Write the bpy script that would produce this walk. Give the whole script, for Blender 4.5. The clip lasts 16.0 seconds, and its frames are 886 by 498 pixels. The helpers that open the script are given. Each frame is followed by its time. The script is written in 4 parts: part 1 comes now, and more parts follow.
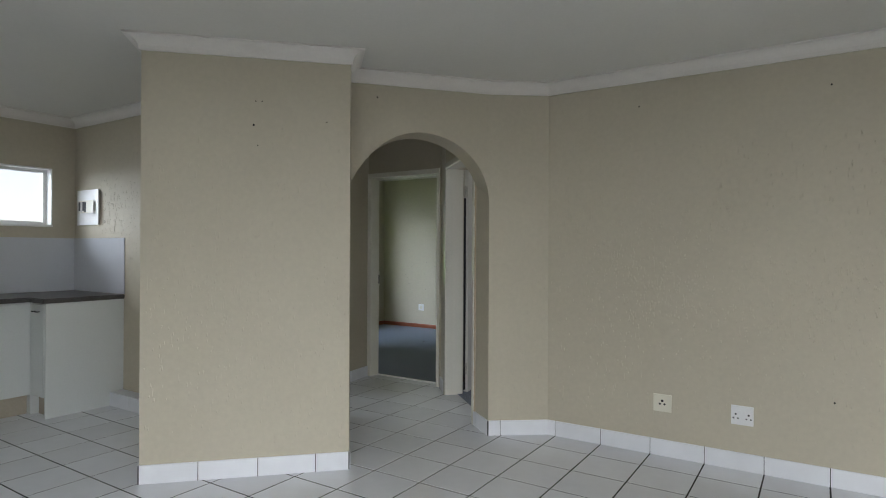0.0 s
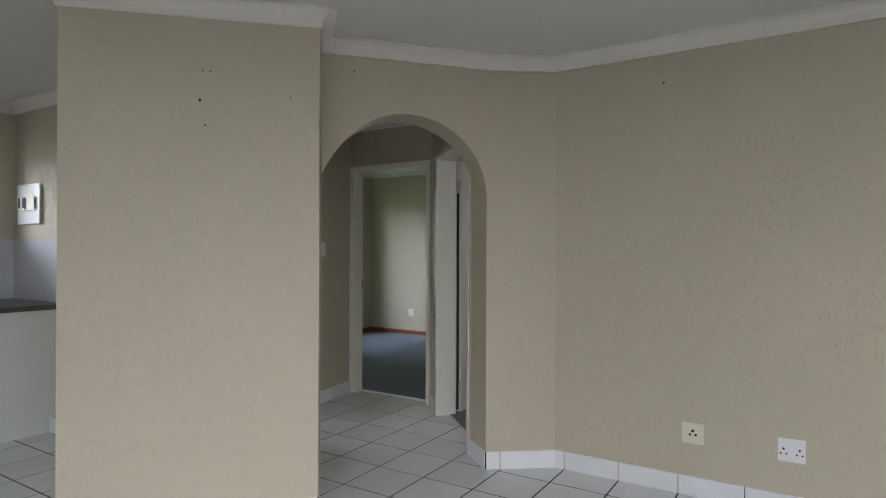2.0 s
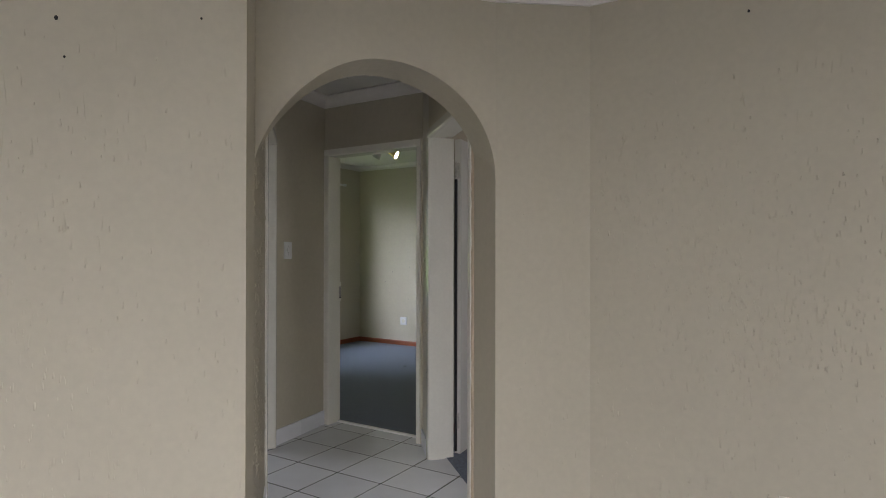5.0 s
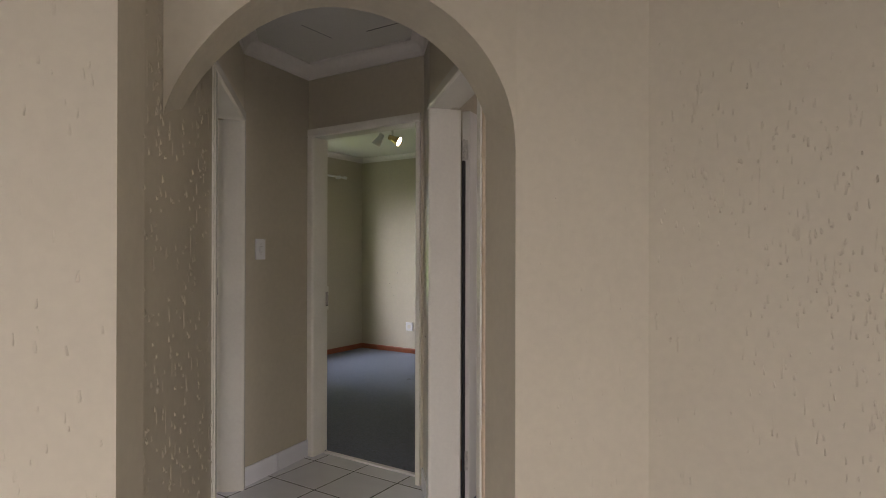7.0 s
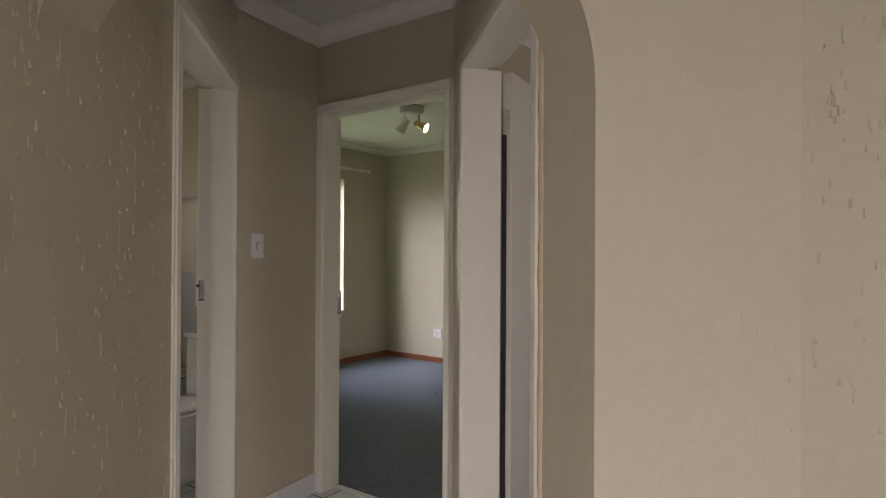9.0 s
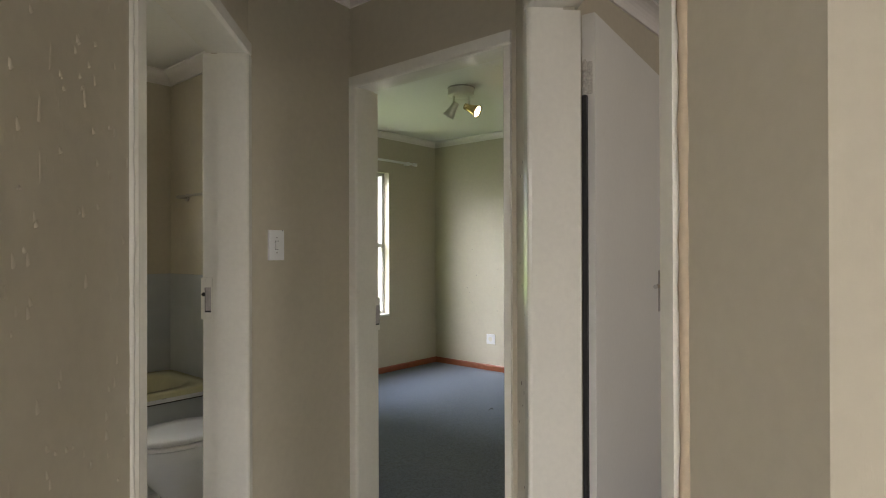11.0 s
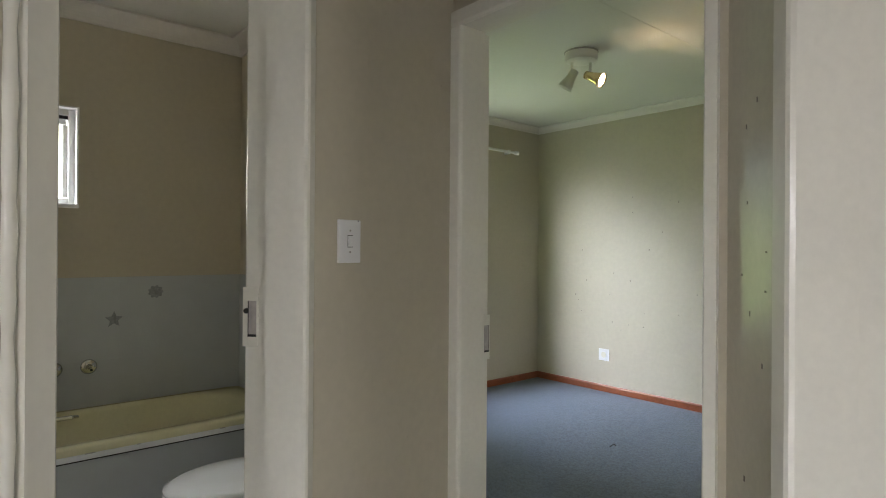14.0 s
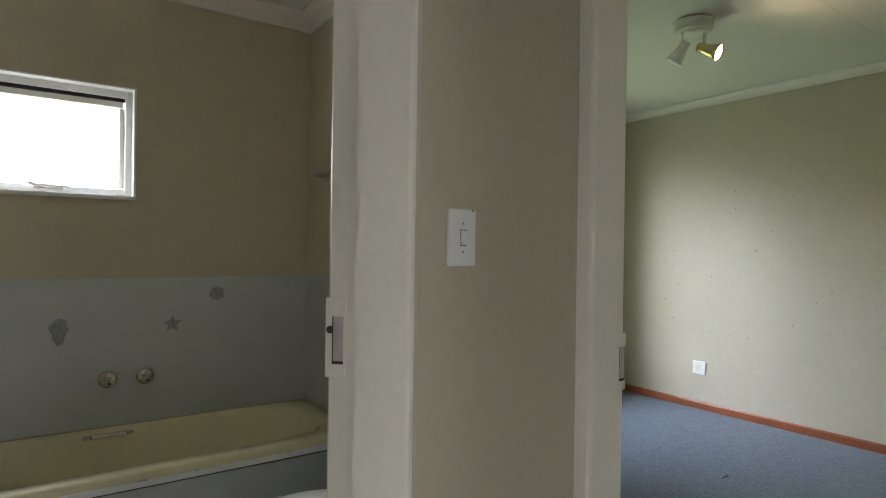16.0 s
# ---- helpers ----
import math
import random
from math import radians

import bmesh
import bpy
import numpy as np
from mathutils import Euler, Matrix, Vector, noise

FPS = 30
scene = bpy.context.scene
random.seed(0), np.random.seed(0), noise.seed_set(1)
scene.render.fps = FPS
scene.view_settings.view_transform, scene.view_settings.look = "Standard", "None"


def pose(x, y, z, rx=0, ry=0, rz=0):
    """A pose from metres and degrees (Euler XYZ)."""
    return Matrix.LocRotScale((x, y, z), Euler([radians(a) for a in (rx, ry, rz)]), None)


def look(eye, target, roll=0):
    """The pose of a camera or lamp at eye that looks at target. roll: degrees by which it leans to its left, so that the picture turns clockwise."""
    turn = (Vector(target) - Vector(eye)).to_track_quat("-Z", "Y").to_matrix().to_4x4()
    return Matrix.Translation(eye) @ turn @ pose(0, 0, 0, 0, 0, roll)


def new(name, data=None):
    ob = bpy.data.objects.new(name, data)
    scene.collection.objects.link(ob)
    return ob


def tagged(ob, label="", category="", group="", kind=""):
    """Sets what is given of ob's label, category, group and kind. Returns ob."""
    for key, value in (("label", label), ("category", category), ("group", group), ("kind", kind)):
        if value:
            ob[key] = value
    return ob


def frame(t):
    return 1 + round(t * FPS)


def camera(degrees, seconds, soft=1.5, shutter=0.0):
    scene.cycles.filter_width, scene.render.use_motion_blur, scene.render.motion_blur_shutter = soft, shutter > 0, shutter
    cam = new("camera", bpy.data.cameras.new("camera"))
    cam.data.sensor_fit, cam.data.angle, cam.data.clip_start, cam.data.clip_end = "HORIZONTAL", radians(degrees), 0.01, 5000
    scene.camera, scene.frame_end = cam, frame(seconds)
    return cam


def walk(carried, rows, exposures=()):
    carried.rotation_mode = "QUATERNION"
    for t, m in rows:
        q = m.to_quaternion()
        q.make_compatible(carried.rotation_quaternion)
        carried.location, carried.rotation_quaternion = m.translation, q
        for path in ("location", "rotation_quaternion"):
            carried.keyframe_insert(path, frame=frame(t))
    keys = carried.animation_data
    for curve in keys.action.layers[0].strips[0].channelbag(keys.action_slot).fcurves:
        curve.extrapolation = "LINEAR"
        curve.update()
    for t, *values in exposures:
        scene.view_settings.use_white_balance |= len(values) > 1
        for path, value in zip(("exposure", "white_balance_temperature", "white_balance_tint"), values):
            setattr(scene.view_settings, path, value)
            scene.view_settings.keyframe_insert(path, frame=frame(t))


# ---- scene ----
cam = camera(74.2, 16.0, soft=1.0)
PATH = [
    (0, (-0.023, 0.667, 1.284), (-1.104, 2.349, 1.287), 0.3),
    (0.5, (-0.097, 0.798, 1.282), (-1.174, 2.483, 1.289), 0.3),
    (1, (-0.177, 0.921, 1.291), (-1.248, 2.61, 1.296), 0.2),
    (1.5, (-0.249, 1.044, 1.278), (-1.317, 2.735, 1.286), 0.2),
    (2, (-0.329, 1.175, 1.292), (-1.389, 2.871, 1.298), 0.2),
    (2.5, (-0.402, 1.317, 1.299), (-1.458, 3.015, 1.301), 0.2),
    (3, (-0.477, 1.455, 1.298), (-1.535, 3.153, 1.301), 0.0),
    (3.5, (-0.563, 1.596, 1.287), (-1.619, 3.295, 1.297), 0.2),
    (4, (-0.641, 1.716, 1.287), (-1.689, 3.42, 1.299), 0.1),
    (6.5, (-1.086, 2.482, 1.29), (-2.162, 4.167, 1.297), 0.1),
    (7, (-1.16, 2.633, 1.289), (-2.25, 4.31, 1.296), 0.1),
    (7.5, (-1.242, 2.762, 1.285), (-2.349, 4.427, 1.291), -0.0),
    (8, (-1.332, 2.885, 1.27), (-2.459, 4.536, 1.279), 0.1),
    (10.5, (-1.769, 3.451, 1.276), (-3.033, 5.0, 1.284), -0.0),
    (11, (-1.858, 3.546, 1.273), (-3.163, 5.062, 1.28), -0.2),
    (11.5, (-1.954, 3.646, 1.278), (-3.295, 5.13, 1.285), 0.0),
    (12, (-2.054, 3.727, 1.28), (-3.427, 5.181, 1.288), 0.1),
    (12.5, (-2.166, 3.805, 1.274), (-3.571, 5.228, 1.281), 0.2),
    (13, (-2.267, 3.888, 1.273), (-3.715, 5.269, 1.279), 0.3),
    (13.5, (-2.355, 3.955, 1.277), (-3.841, 5.293, 1.28), 0.3),
    (14, (-2.449, 3.996, 1.275), (-3.966, 5.3, 1.28), 0.4),
    (14.5, (-2.557, 4.023, 1.278), (-4.101, 5.294, 1.282), 0.6),
    (15, (-2.671, 4.055, 1.279), (-4.244, 5.29, 1.281), 0.7),
    (15.5, (-2.766, 4.076, 1.276), (-4.366, 5.276, 1.276), 0.8),
    (16, (-2.867, 4.113, 1.275), (-4.495, 5.273, 1.274), 0.8),
]
walk(cam, [(t, look(eye, target, roll)) for t, eye, target, roll in PATH],
     [(0.0, 0.3, 6400, 12), (1.5, 0.33, 6480, 15), (3.5, 0.36, 6380, 15), (4.2, 0.39, 6400, 16), (6.5, 0.57, 7150, 26), (8.2, 0.66, 7350, 27), (10.5, 1.03, 7250, 20), (11.5, 1.2, 7100, 18), (12.5, 1.36, 6850, 17), (14.5, 1.32, 6700, 17), (16.0, 1.22, 6650, 16)])

# ---- world, daylight and lamps ----
world = bpy.data.worlds.new("overcast")
scene.world = world
world.use_nodes = True
wnt = world.node_tree
sky = wnt.nodes.new("ShaderNodeTexSky")
sky.sky_type, sky.sun_disc = "NISHITA", False
sky.sun_elevation, sky.sun_rotation = radians(48), radians(200)
wnt.links.new(sky.outputs[0], wnt.nodes["Background"].inputs[0])
wnt.nodes["Background"].inputs[1].default_value = 0.08
sun = new("sun", bpy.data.lights.new("sun", "SUN"))
sun.data.energy, sun.data.angle, sun.data.color = 0.6, radians(12), (1, 0.96, 0.9)
sun.matrix_world = look((0, 0, 8), (2, 5, 0))


def sky_panel(name, eye, target, w, h, radiance, colour=(0.93, 0.97, 1.0)):
    """An area lamp standing in for daylight, in an opening or well outside it."""
    d = bpy.data.lights.new(name, "AREA")
    d.shape, d.size, d.size_y = "RECTANGLE", w, h
    d.energy, d.color = radiance * math.pi * w * h, colour
    ob = new(name, d)
    ob.matrix_world = look(eye, target)
    return ob


# added lamps outside two unseen openings, set to light walls and hall
sky_panel("sky_sliding_door", (6.8, -0.9, 3.3), (2.0, -0.4, 2.9), 7.0, 3.0, 12.5)
sky_panel("sky_living_window", (1.2, -6.6, 3.3), (0.8, -1.0, 2.9), 8.0, 3.0, 14.5)
sky_panel("sky_kitchen_window", (-6.10, 2.52, 1.76), (-4, 2.52, 1.76), 1.80, 0.90, 0.8)
sky_panel("sky_kitchen_yard", (-8.6, 1.0, 2.75), (-5.7, 2.7, 1.9), 3.6, 1.8, 9.0, (0.84, 0.93, 1.0))
sky_panel("sky_bedroom_high", (-7.9, 5.0, 3.25), (-6.4, 7.15, 1.55), 3.6, 1.9, 15.8, (0.74, 0.85, 1.0))
# added green lamp, tilted up, stands in for light bounced off grass
sky_panel("sky_bedroom_window", (-6.62, 7.12, 1.25), (-5.6, 7.75, 1.95), 1.30, 1.10, 1.15, (0.68, 1.0, 0.42))
sky_panel("sky_bathroom_window", (-5.89, 4.115, 1.706), (-4, 4.115, 1.55), 0.75, 0.46, 2.8, (0.98, 1.0, 0.76))
# this window is unseen; its lamp is added to light the door leaf
sky_panel("sky_second_bedroom_window", (1.01, 5.9, 1.4), (-1, 5.9, 1.38), 1.4, 1.4, 1.7, (0.97, 0.98, 1.0))

# ---- materials ----


def material(name, base, rough=0.6, metal=0.0, vary=0.06, scale=3.0, grain=60.0, bump=0.0, bump_scale=200.0, spec=0.5, coat=0.0):
    m = bpy.data.materials.new(name)
    m.use_nodes = True
    nt = m.node_tree
    b = nt.nodes["Principled BSDF"]
    b.inputs["Roughness"].default_value = rough
    b.inputs["Metallic"].default_value = metal
    b.inputs["Specular IOR Level"].default_value = spec
    b.inputs["Coat Weight"].default_value = coat
    co = nt.nodes.new("ShaderNodeNewGeometry")
    n1 = nt.nodes.new("ShaderNodeTexNoise")
    n1.inputs["Scale"].default_value, n1.inputs["Detail"].default_value = scale, 5
    n2 = nt.nodes.new("ShaderNodeTexNoise")
    n2.inputs["Scale"].default_value, n2.inputs["Detail"].default_value = grain, 3
    for n in (n1, n2):
        nt.links.new(co.outputs["Position"], n.inputs["Vector"])
    add = nt.nodes.new("ShaderNodeMath")
    add.operation = "ADD"
    nt.links.new(n1.outputs[0], add.inputs[0])
    nt.links.new(n2.outputs[0], add.inputs[1])
    mr = nt.nodes.new("ShaderNodeMapRange")
    mr.inputs["From Min"].default_value, mr.inputs["From Max"].default_value = 0.6, 1.4
    mr.inputs["To Min"].default_value, mr.inputs["To Max"].default_value = 1 - vary, 1 + vary
    nt.links.new(add.outputs[0], mr.inputs[0])
    mul = nt.nodes.new("ShaderNodeVectorMath")
    mul.operation = "SCALE"
    mul.inputs[0].default_value = base
    nt.links.new(mr.outputs[0], mul.inputs["Scale"])
    nt.links.new(mul.outputs[0], b.inputs["Base Color"])
    if bump:
        n3 = nt.nodes.new("ShaderNodeTexNoise")
        n3.inputs["Scale"].default_value, n3.inputs["Detail"].default_value = bump_scale, 4
        nt.links.new(co.outputs["Position"], n3.inputs["Vector"])
        bp = nt.nodes.new("ShaderNodeBump")
        bp.inputs["Strength"].default_value, bp.inputs["Distance"].default_value = bump, 0.002
        nt.links.new(n3.outputs[0], bp.inputs["Height"])
        nt.links.new(bp.outputs[0], b.inputs["Normal"])
    return m


def plaster(name, base, rough=0.62):
    """Painted rough-trowelled plaster: broad unevenness, and patches of raised drips drawn out downwards."""
    m = material(name, base, rough, vary=0.05, scale=1.6, grain=35, spec=0.35)
    nt = m.node_tree
    b = nt.nodes["Principled BSDF"]
    co = nt.nodes.new("ShaderNodeNewGeometry")
    mp = nt.nodes.new("ShaderNodeMapping")
    mp.inputs["Scale"].default_value = (1, 1, 0.42)
    nt.links.new(co.outputs["Position"], mp.inputs["Vector"])
    warp = nt.nodes.new("ShaderNodeTexNoise")
    warp.inputs["Scale"].default_value, warp.inputs["Detail"].default_value = 70, 3
    nt.links.new(mp.outputs[0], warp.inputs["Vector"])
    drip = nt.nodes.new("ShaderNodeMapRange")
    drip.inputs["From Min"].default_value, drip.inputs["From Max"].default_value = 0.60, 0.78
    nt.links.new(warp.outputs[0], drip.inputs[0])
    patch = nt.nodes.new("ShaderNodeTexNoise")
    patch.inputs["Scale"].default_value, patch.inputs["Detail"].default_value = 1.9, 2
    nt.links.new(co.outputs["Position"], patch.inputs["Vector"])
    pr = nt.nodes.new("ShaderNodeMapRange")
    pr.inputs["From Min"].default_value, pr.inputs["From Max"].default_value = 0.43, 0.62
    nt.links.new(patch.outputs[0], pr.inputs[0])
    mul = nt.nodes.new("ShaderNodeMath")
    mul.operation = "MULTIPLY"
    nt.links.new(drip.outputs[0], mul.inputs[0])
    nt.links.new(pr.outputs[0], mul.inputs[1])
    soft = nt.nodes.new("ShaderNodeTexNoise")
    soft.inputs["Scale"].default_value, soft.inputs["Detail"].default_value = 9, 2.5
    nt.links.new(co.outputs["Position"], soft.inputs["Vector"])
    comb = nt.nodes.new("ShaderNodeMath")
    comb.operation = "MULTIPLY_ADD"
    comb.inputs[1].default_value = 1.0
    nt.links.new(soft.outputs[0], comb.inputs[0])
    fine = nt.nodes.new("ShaderNodeMath")
    fine.operation = "MULTIPLY"
    fine.inputs[1].default_value = 0.12
    nt.links.new(mul.outputs[0], fine.inputs[0])
    nt.links.new(fine.outputs[0], comb.inputs[2])
    bp = nt.nodes.new("ShaderNodeBump")
    bp.inputs["Strength"].default_value, bp.inputs["Distance"].default_value = 0.6, 0.004
    nt.links.new(comb.outputs[0], bp.inputs["Height"])
    nt.links.new(bp.outputs[0], b.inputs["Normal"])
    return m


def tile_material(name, base, rough, shade=0.055):
    """Glazed tile, each piece a shade of its own, with cloudy marbling."""
    m = material(name, base, rough, vary=0.05, scale=9, grain=2.2, spec=0.5)
    nt = m.node_tree
    b = nt.nodes["Principled BSDF"]
    src = b.inputs["Base Color"].links[0].from_socket
    oi = nt.nodes.new("ShaderNodeObjectInfo")
    mr = nt.nodes.new("ShaderNodeMapRange")
    mr.inputs["To Min"].default_value, mr.inputs["To Max"].default_value = 1 - shade, 1 + shade
    nt.links.new(oi.outputs["Random"], mr.inputs[0])
    sc = nt.nodes.new("ShaderNodeVectorMath")
    sc.operation = "SCALE"
    nt.links.new(src, sc.inputs[0])
    nt.links.new(mr.outputs[0], sc.inputs["Scale"])
    nt.links.new(sc.outputs[0], b.inputs["Base Color"])
    return m


def carpet(name, base):
    m = material(name, base, 0.95, vary=0.65, scale=75, grain=190, bump=1.0, bump_scale=500, spec=0.1)
    b = m.node_tree.nodes["Principled BSDF"]
    b.inputs["Sheen Weight"].default_value = 0.25
    return m


WALL = plaster("beige_plaster", (0.55, 0.50, 0.392))
CEIL = material("ceiling_paint", (0.69, 0.68, 0.635), 0.8, vary=0.03, scale=1.2, bump=0.15, bump_scale=40)
CORNICE = material("cornice_paint", (0.80, 0.77, 0.73), 0.6, vary=0.03)
GROUT = material("dark_grout", (0.016, 0.017, 0.019), 0.9, vary=0.25, bump=0.5)
TILE = tile_material("grey_white_floor_tile", (0.78, 0.80, 0.84), 0.22)
SKIRT = tile_material("white_skirting_tile", (0.82, 0.83, 0.86), 0.3)
WTILE = tile_material("pale_grey_wall_tile", (0.52, 0.555, 0.57), 0.25, 0.015)
FRAME = material("cream_enamel_paint", (0.84, 0.82, 0.735), 0.22, vary=0.04, scale=5, bump=0.05, bump_scale=18)
LEAF = material("white_door_paint", (0.74, 0.73, 0.68), 0.38, vary=0.03)
CARPET = carpet("blue_grey_carpet", (0.122, 0.152, 0.215))
WOOD = material("red_brown_meranti", (0.30, 0.085, 0.035), 0.4, vary=0.25, scale=6, grain=40)
PLASTIC = material("white_plastic", (0.82, 0.82, 0.82), 0.3, vary=0.01)
CREAM = material("cream_plastic", (0.76, 0.73, 0.62), 0.35, vary=0.01)
# near-black for dark fittings, and for shade painted into gaps and holes
DARK = material("dark_parts_and_gap_shade", (0.02, 0.02, 0.02), 0.7, vary=0.1)
CHROME = material("worn_chrome", (0.74, 0.74, 0.74), 0.2, metal=1.0, vary=0.06)
HINGE = material("painted_hinge_steel", (0.55, 0.53, 0.48), 0.35, vary=0.35, scale=60, grain=150)
GLOSSWALL = material("beige_gloss_enamel", (0.56, 0.52, 0.42), 0.30, vary=0.08, scale=7, bump=0.12, bump_scale=22)
LATCH = material("grimy_grey_paint", (0.46, 0.42, 0.40), 0.5, vary=0.2, scale=40)
TAPCHROME = material("bright_chrome", (0.62, 0.62, 0.60), 0.07, metal=1.0, vary=0.05)
STEEL = material("dull_steel", (0.45, 0.43, 0.40), 0.42, metal=1.0, vary=0.15)
BRASS = material("polished_brass", (0.82, 0.63, 0.36), 0.25, metal=1.0, vary=0.05)
LAMPW = material("white_lamp_enamel", (0.74, 0.73, 0.68), 0.35, vary=0.03)
WINF = material("white_window_paint", (0.80, 0.80, 0.78), 0.4, vary=0.04)
CERAMIC = material("white_ceramic", (0.80, 0.82, 0.83), 0.08, vary=0.01, coat=0.3)
ENAMEL = material("cream_yellow_bath_enamel", (0.71, 0.68, 0.46), 0.14, vary=0.05, coat=0.2)
CABW = material("white_melamine", (0.66, 0.68, 0.66), 0.4, vary=0.03)
PLINTH = material("beige_plinth_board", (0.42, 0.37, 0.29), 0.6, vary=0.08)
WORKTOP = material("dark_grey_laminate", (0.075, 0.07, 0.068), 0.33, vary=0.3, scale=30, grain=200)
SPLASH = material("pale_blue_splashback", (0.62, 0.64, 0.68), 0.25, vary=0.02)
DECOR = material("grey_tile_print", (0.27, 0.29, 0.31), 0.3, vary=0.4, scale=40, grain=120)
PAINT_DRIP = material("filler_yellowed", (0.55, 0.44, 0.31), 0.6, vary=0.12, scale=14)

GLASS = bpy.data.materials.new("window_glass")
GLASS.use_nodes = True
gb = GLASS.node_tree.nodes["Principled BSDF"]
gb.inputs["Transmission Weight"].default_value, gb.inputs["Roughness"].default_value, gb.inputs["IOR"].default_value = 1.0, 0.0, 1.45
BULB = bpy.data.materials.new("lit_bulb")
BULB.use_nodes = True
lb = BULB.node_tree.nodes["Principled BSDF"]
lb.inputs["Emission Color"].default_value, lb.inputs["Emission Strength"].default_value = (1.0, 0.82, 0.52, 1), 22.0

# ---- mesh helpers ----


def put_mesh(name, bm, mat, smooth=False):
    me = bpy.data.meshes.new(name)
    bmesh.ops.recalc_face_normals(bm, faces=bm.faces)
    bm.to_mesh(me)
    bm.free()
    me.materials.append(mat)
    if smooth:
        for f in me.polygons:
            f.use_smooth = True
    return new(name, me)


def part(name, bm, mat, parent, label="", smooth=False):
    ob = put_mesh(name, bm, mat, smooth)
    ob.parent = parent
    if label:
        tagged(ob, label)
    return ob


def empty(name, m, label, category, group="", kind=""):
    ob = new(name)
    ob.empty_display_size = 0.05
    ob.matrix_world = m
    return tagged(ob, label, category, group, kind)


def add_prism(bm, pts, z0, z1):
    lo = [bm.verts.new((x, y, z0)) for x, y in pts]
    hi = [bm.verts.new((x, y, z1)) for x, y in pts]
    n = len(pts)
    bm.faces.new(lo)
    bm.faces.new(hi)
    for i in range(n):
        bm.faces.new((lo[i], lo[(i + 1) % n], hi[(i + 1) % n], hi[i]))
    return bm


def prism(pts, z0, z1):
    return add_prism(bmesh.new(), pts, z0, z1)


def add_box(bm, x0, x1, y0, y1, z0, z1, bevel=0.0):
    b2 = bmesh.new()
    add_prism(b2, [(x0, y0), (x1, y0), (x1, y1), (x0, y1)], z0, z1)
    bmesh.ops.recalc_face_normals(b2, faces=b2.faces)
    if bevel:
        bmesh.ops.bevel(b2, geom=b2.edges[:], offset=bevel, segments=2, affect="EDGES", profile=0.6)
    me = bpy.data.meshes.new("tmp")
    b2.to_mesh(me)
    b2.free()
    bm.from_mesh(me)
    bpy.data.meshes.remove(me)
    return bm


def box(x0, x1, y0, y1, z0, z1, bevel=0.0):
    return add_box(bmesh.new(), x0, x1, y0, y1, z0, z1, bevel)


def add_tube(bm, a, b, r, n=16, r2=None):
    a, b = Vector(a), Vector(b)
    m = Matrix.Translation((a + b) / 2) @ (b - a).to_track_quat("Z", "Y").to_matrix().to_4x4()
    bmesh.ops.create_cone(bm, cap_ends=True, segments=n, radius1=r, radius2=r if r2 is None else r2, depth=(b - a).length, matrix=m)
    return bm


def tube(a, b, r, n=16, r2=None):
    return add_tube(bmesh.new(), a, b, r, n, r2)


def loft(loops, cap_lo=True, cap_hi=True):
    bm = bmesh.new()
    vs = [[bm.verts.new(p) for p in l] for l in loops]
    n = len(loops[0])
    for a, b in zip(vs, vs[1:]):
        for i in range(n):
            bm.faces.new((a[i], a[(i + 1) % n], b[(i + 1) % n], b[i]))
    if cap_lo:
        bm.faces.new(vs[0])
    if cap_hi:
        bm.faces.new(vs[-1])
    return bm


def oval(cx, cy, rx, ry, z, n=32, e=2.0, tail=1.0):
    out = []
    for i in range(n):
        a = 2 * math.pi * i / n
        c, s = math.cos(a), math.sin(a)
        x = math.copysign(abs(c) ** (2 / e), c) * rx
        y = math.copysign(abs(s) ** (2 / e), s) * ry * (tail if s > 0 else 1)
        out.append((cx + x, cy + y, z))
    return out


def sweep(bm, path, profile, closed=False):
    """Sweep a profile of (distance into the room, height) along a plan path that keeps the room on its left."""
    P = [Vector(p) for p in path]
    n = len(P)
    rings = []
    for i in range(n):
        d0 = (P[i] - P[i - 1]).normalized() if i or closed else None
        d1 = (P[(i + 1) % n] - P[i]).normalized() if i < n - 1 or closed else None
        d0, d1 = d0 or d1, d1 or d0
        n0, n1 = Vector((-d0.y, d0.x)), Vector((-d1.y, d1.x))
        mit = (n0 + n1) / max(0.2, 1 + n0.dot(n1))
        rings.append([bm.verts.new((P[i].x + mit.x * o, P[i].y + mit.y * o, z)) for o, z in profile])
    k = len(profile)
    for i in range(n if closed else n - 1):
        a, b = rings[i], rings[(i + 1) % n]
        for j in range(k):
            bm.faces.new((a[j], a[(j + 1) % k], b[(j + 1) % k], b[j]))
    if not closed:
        bm.faces.new(rings[0])
        bm.faces.new(rings[-1])
    return bm


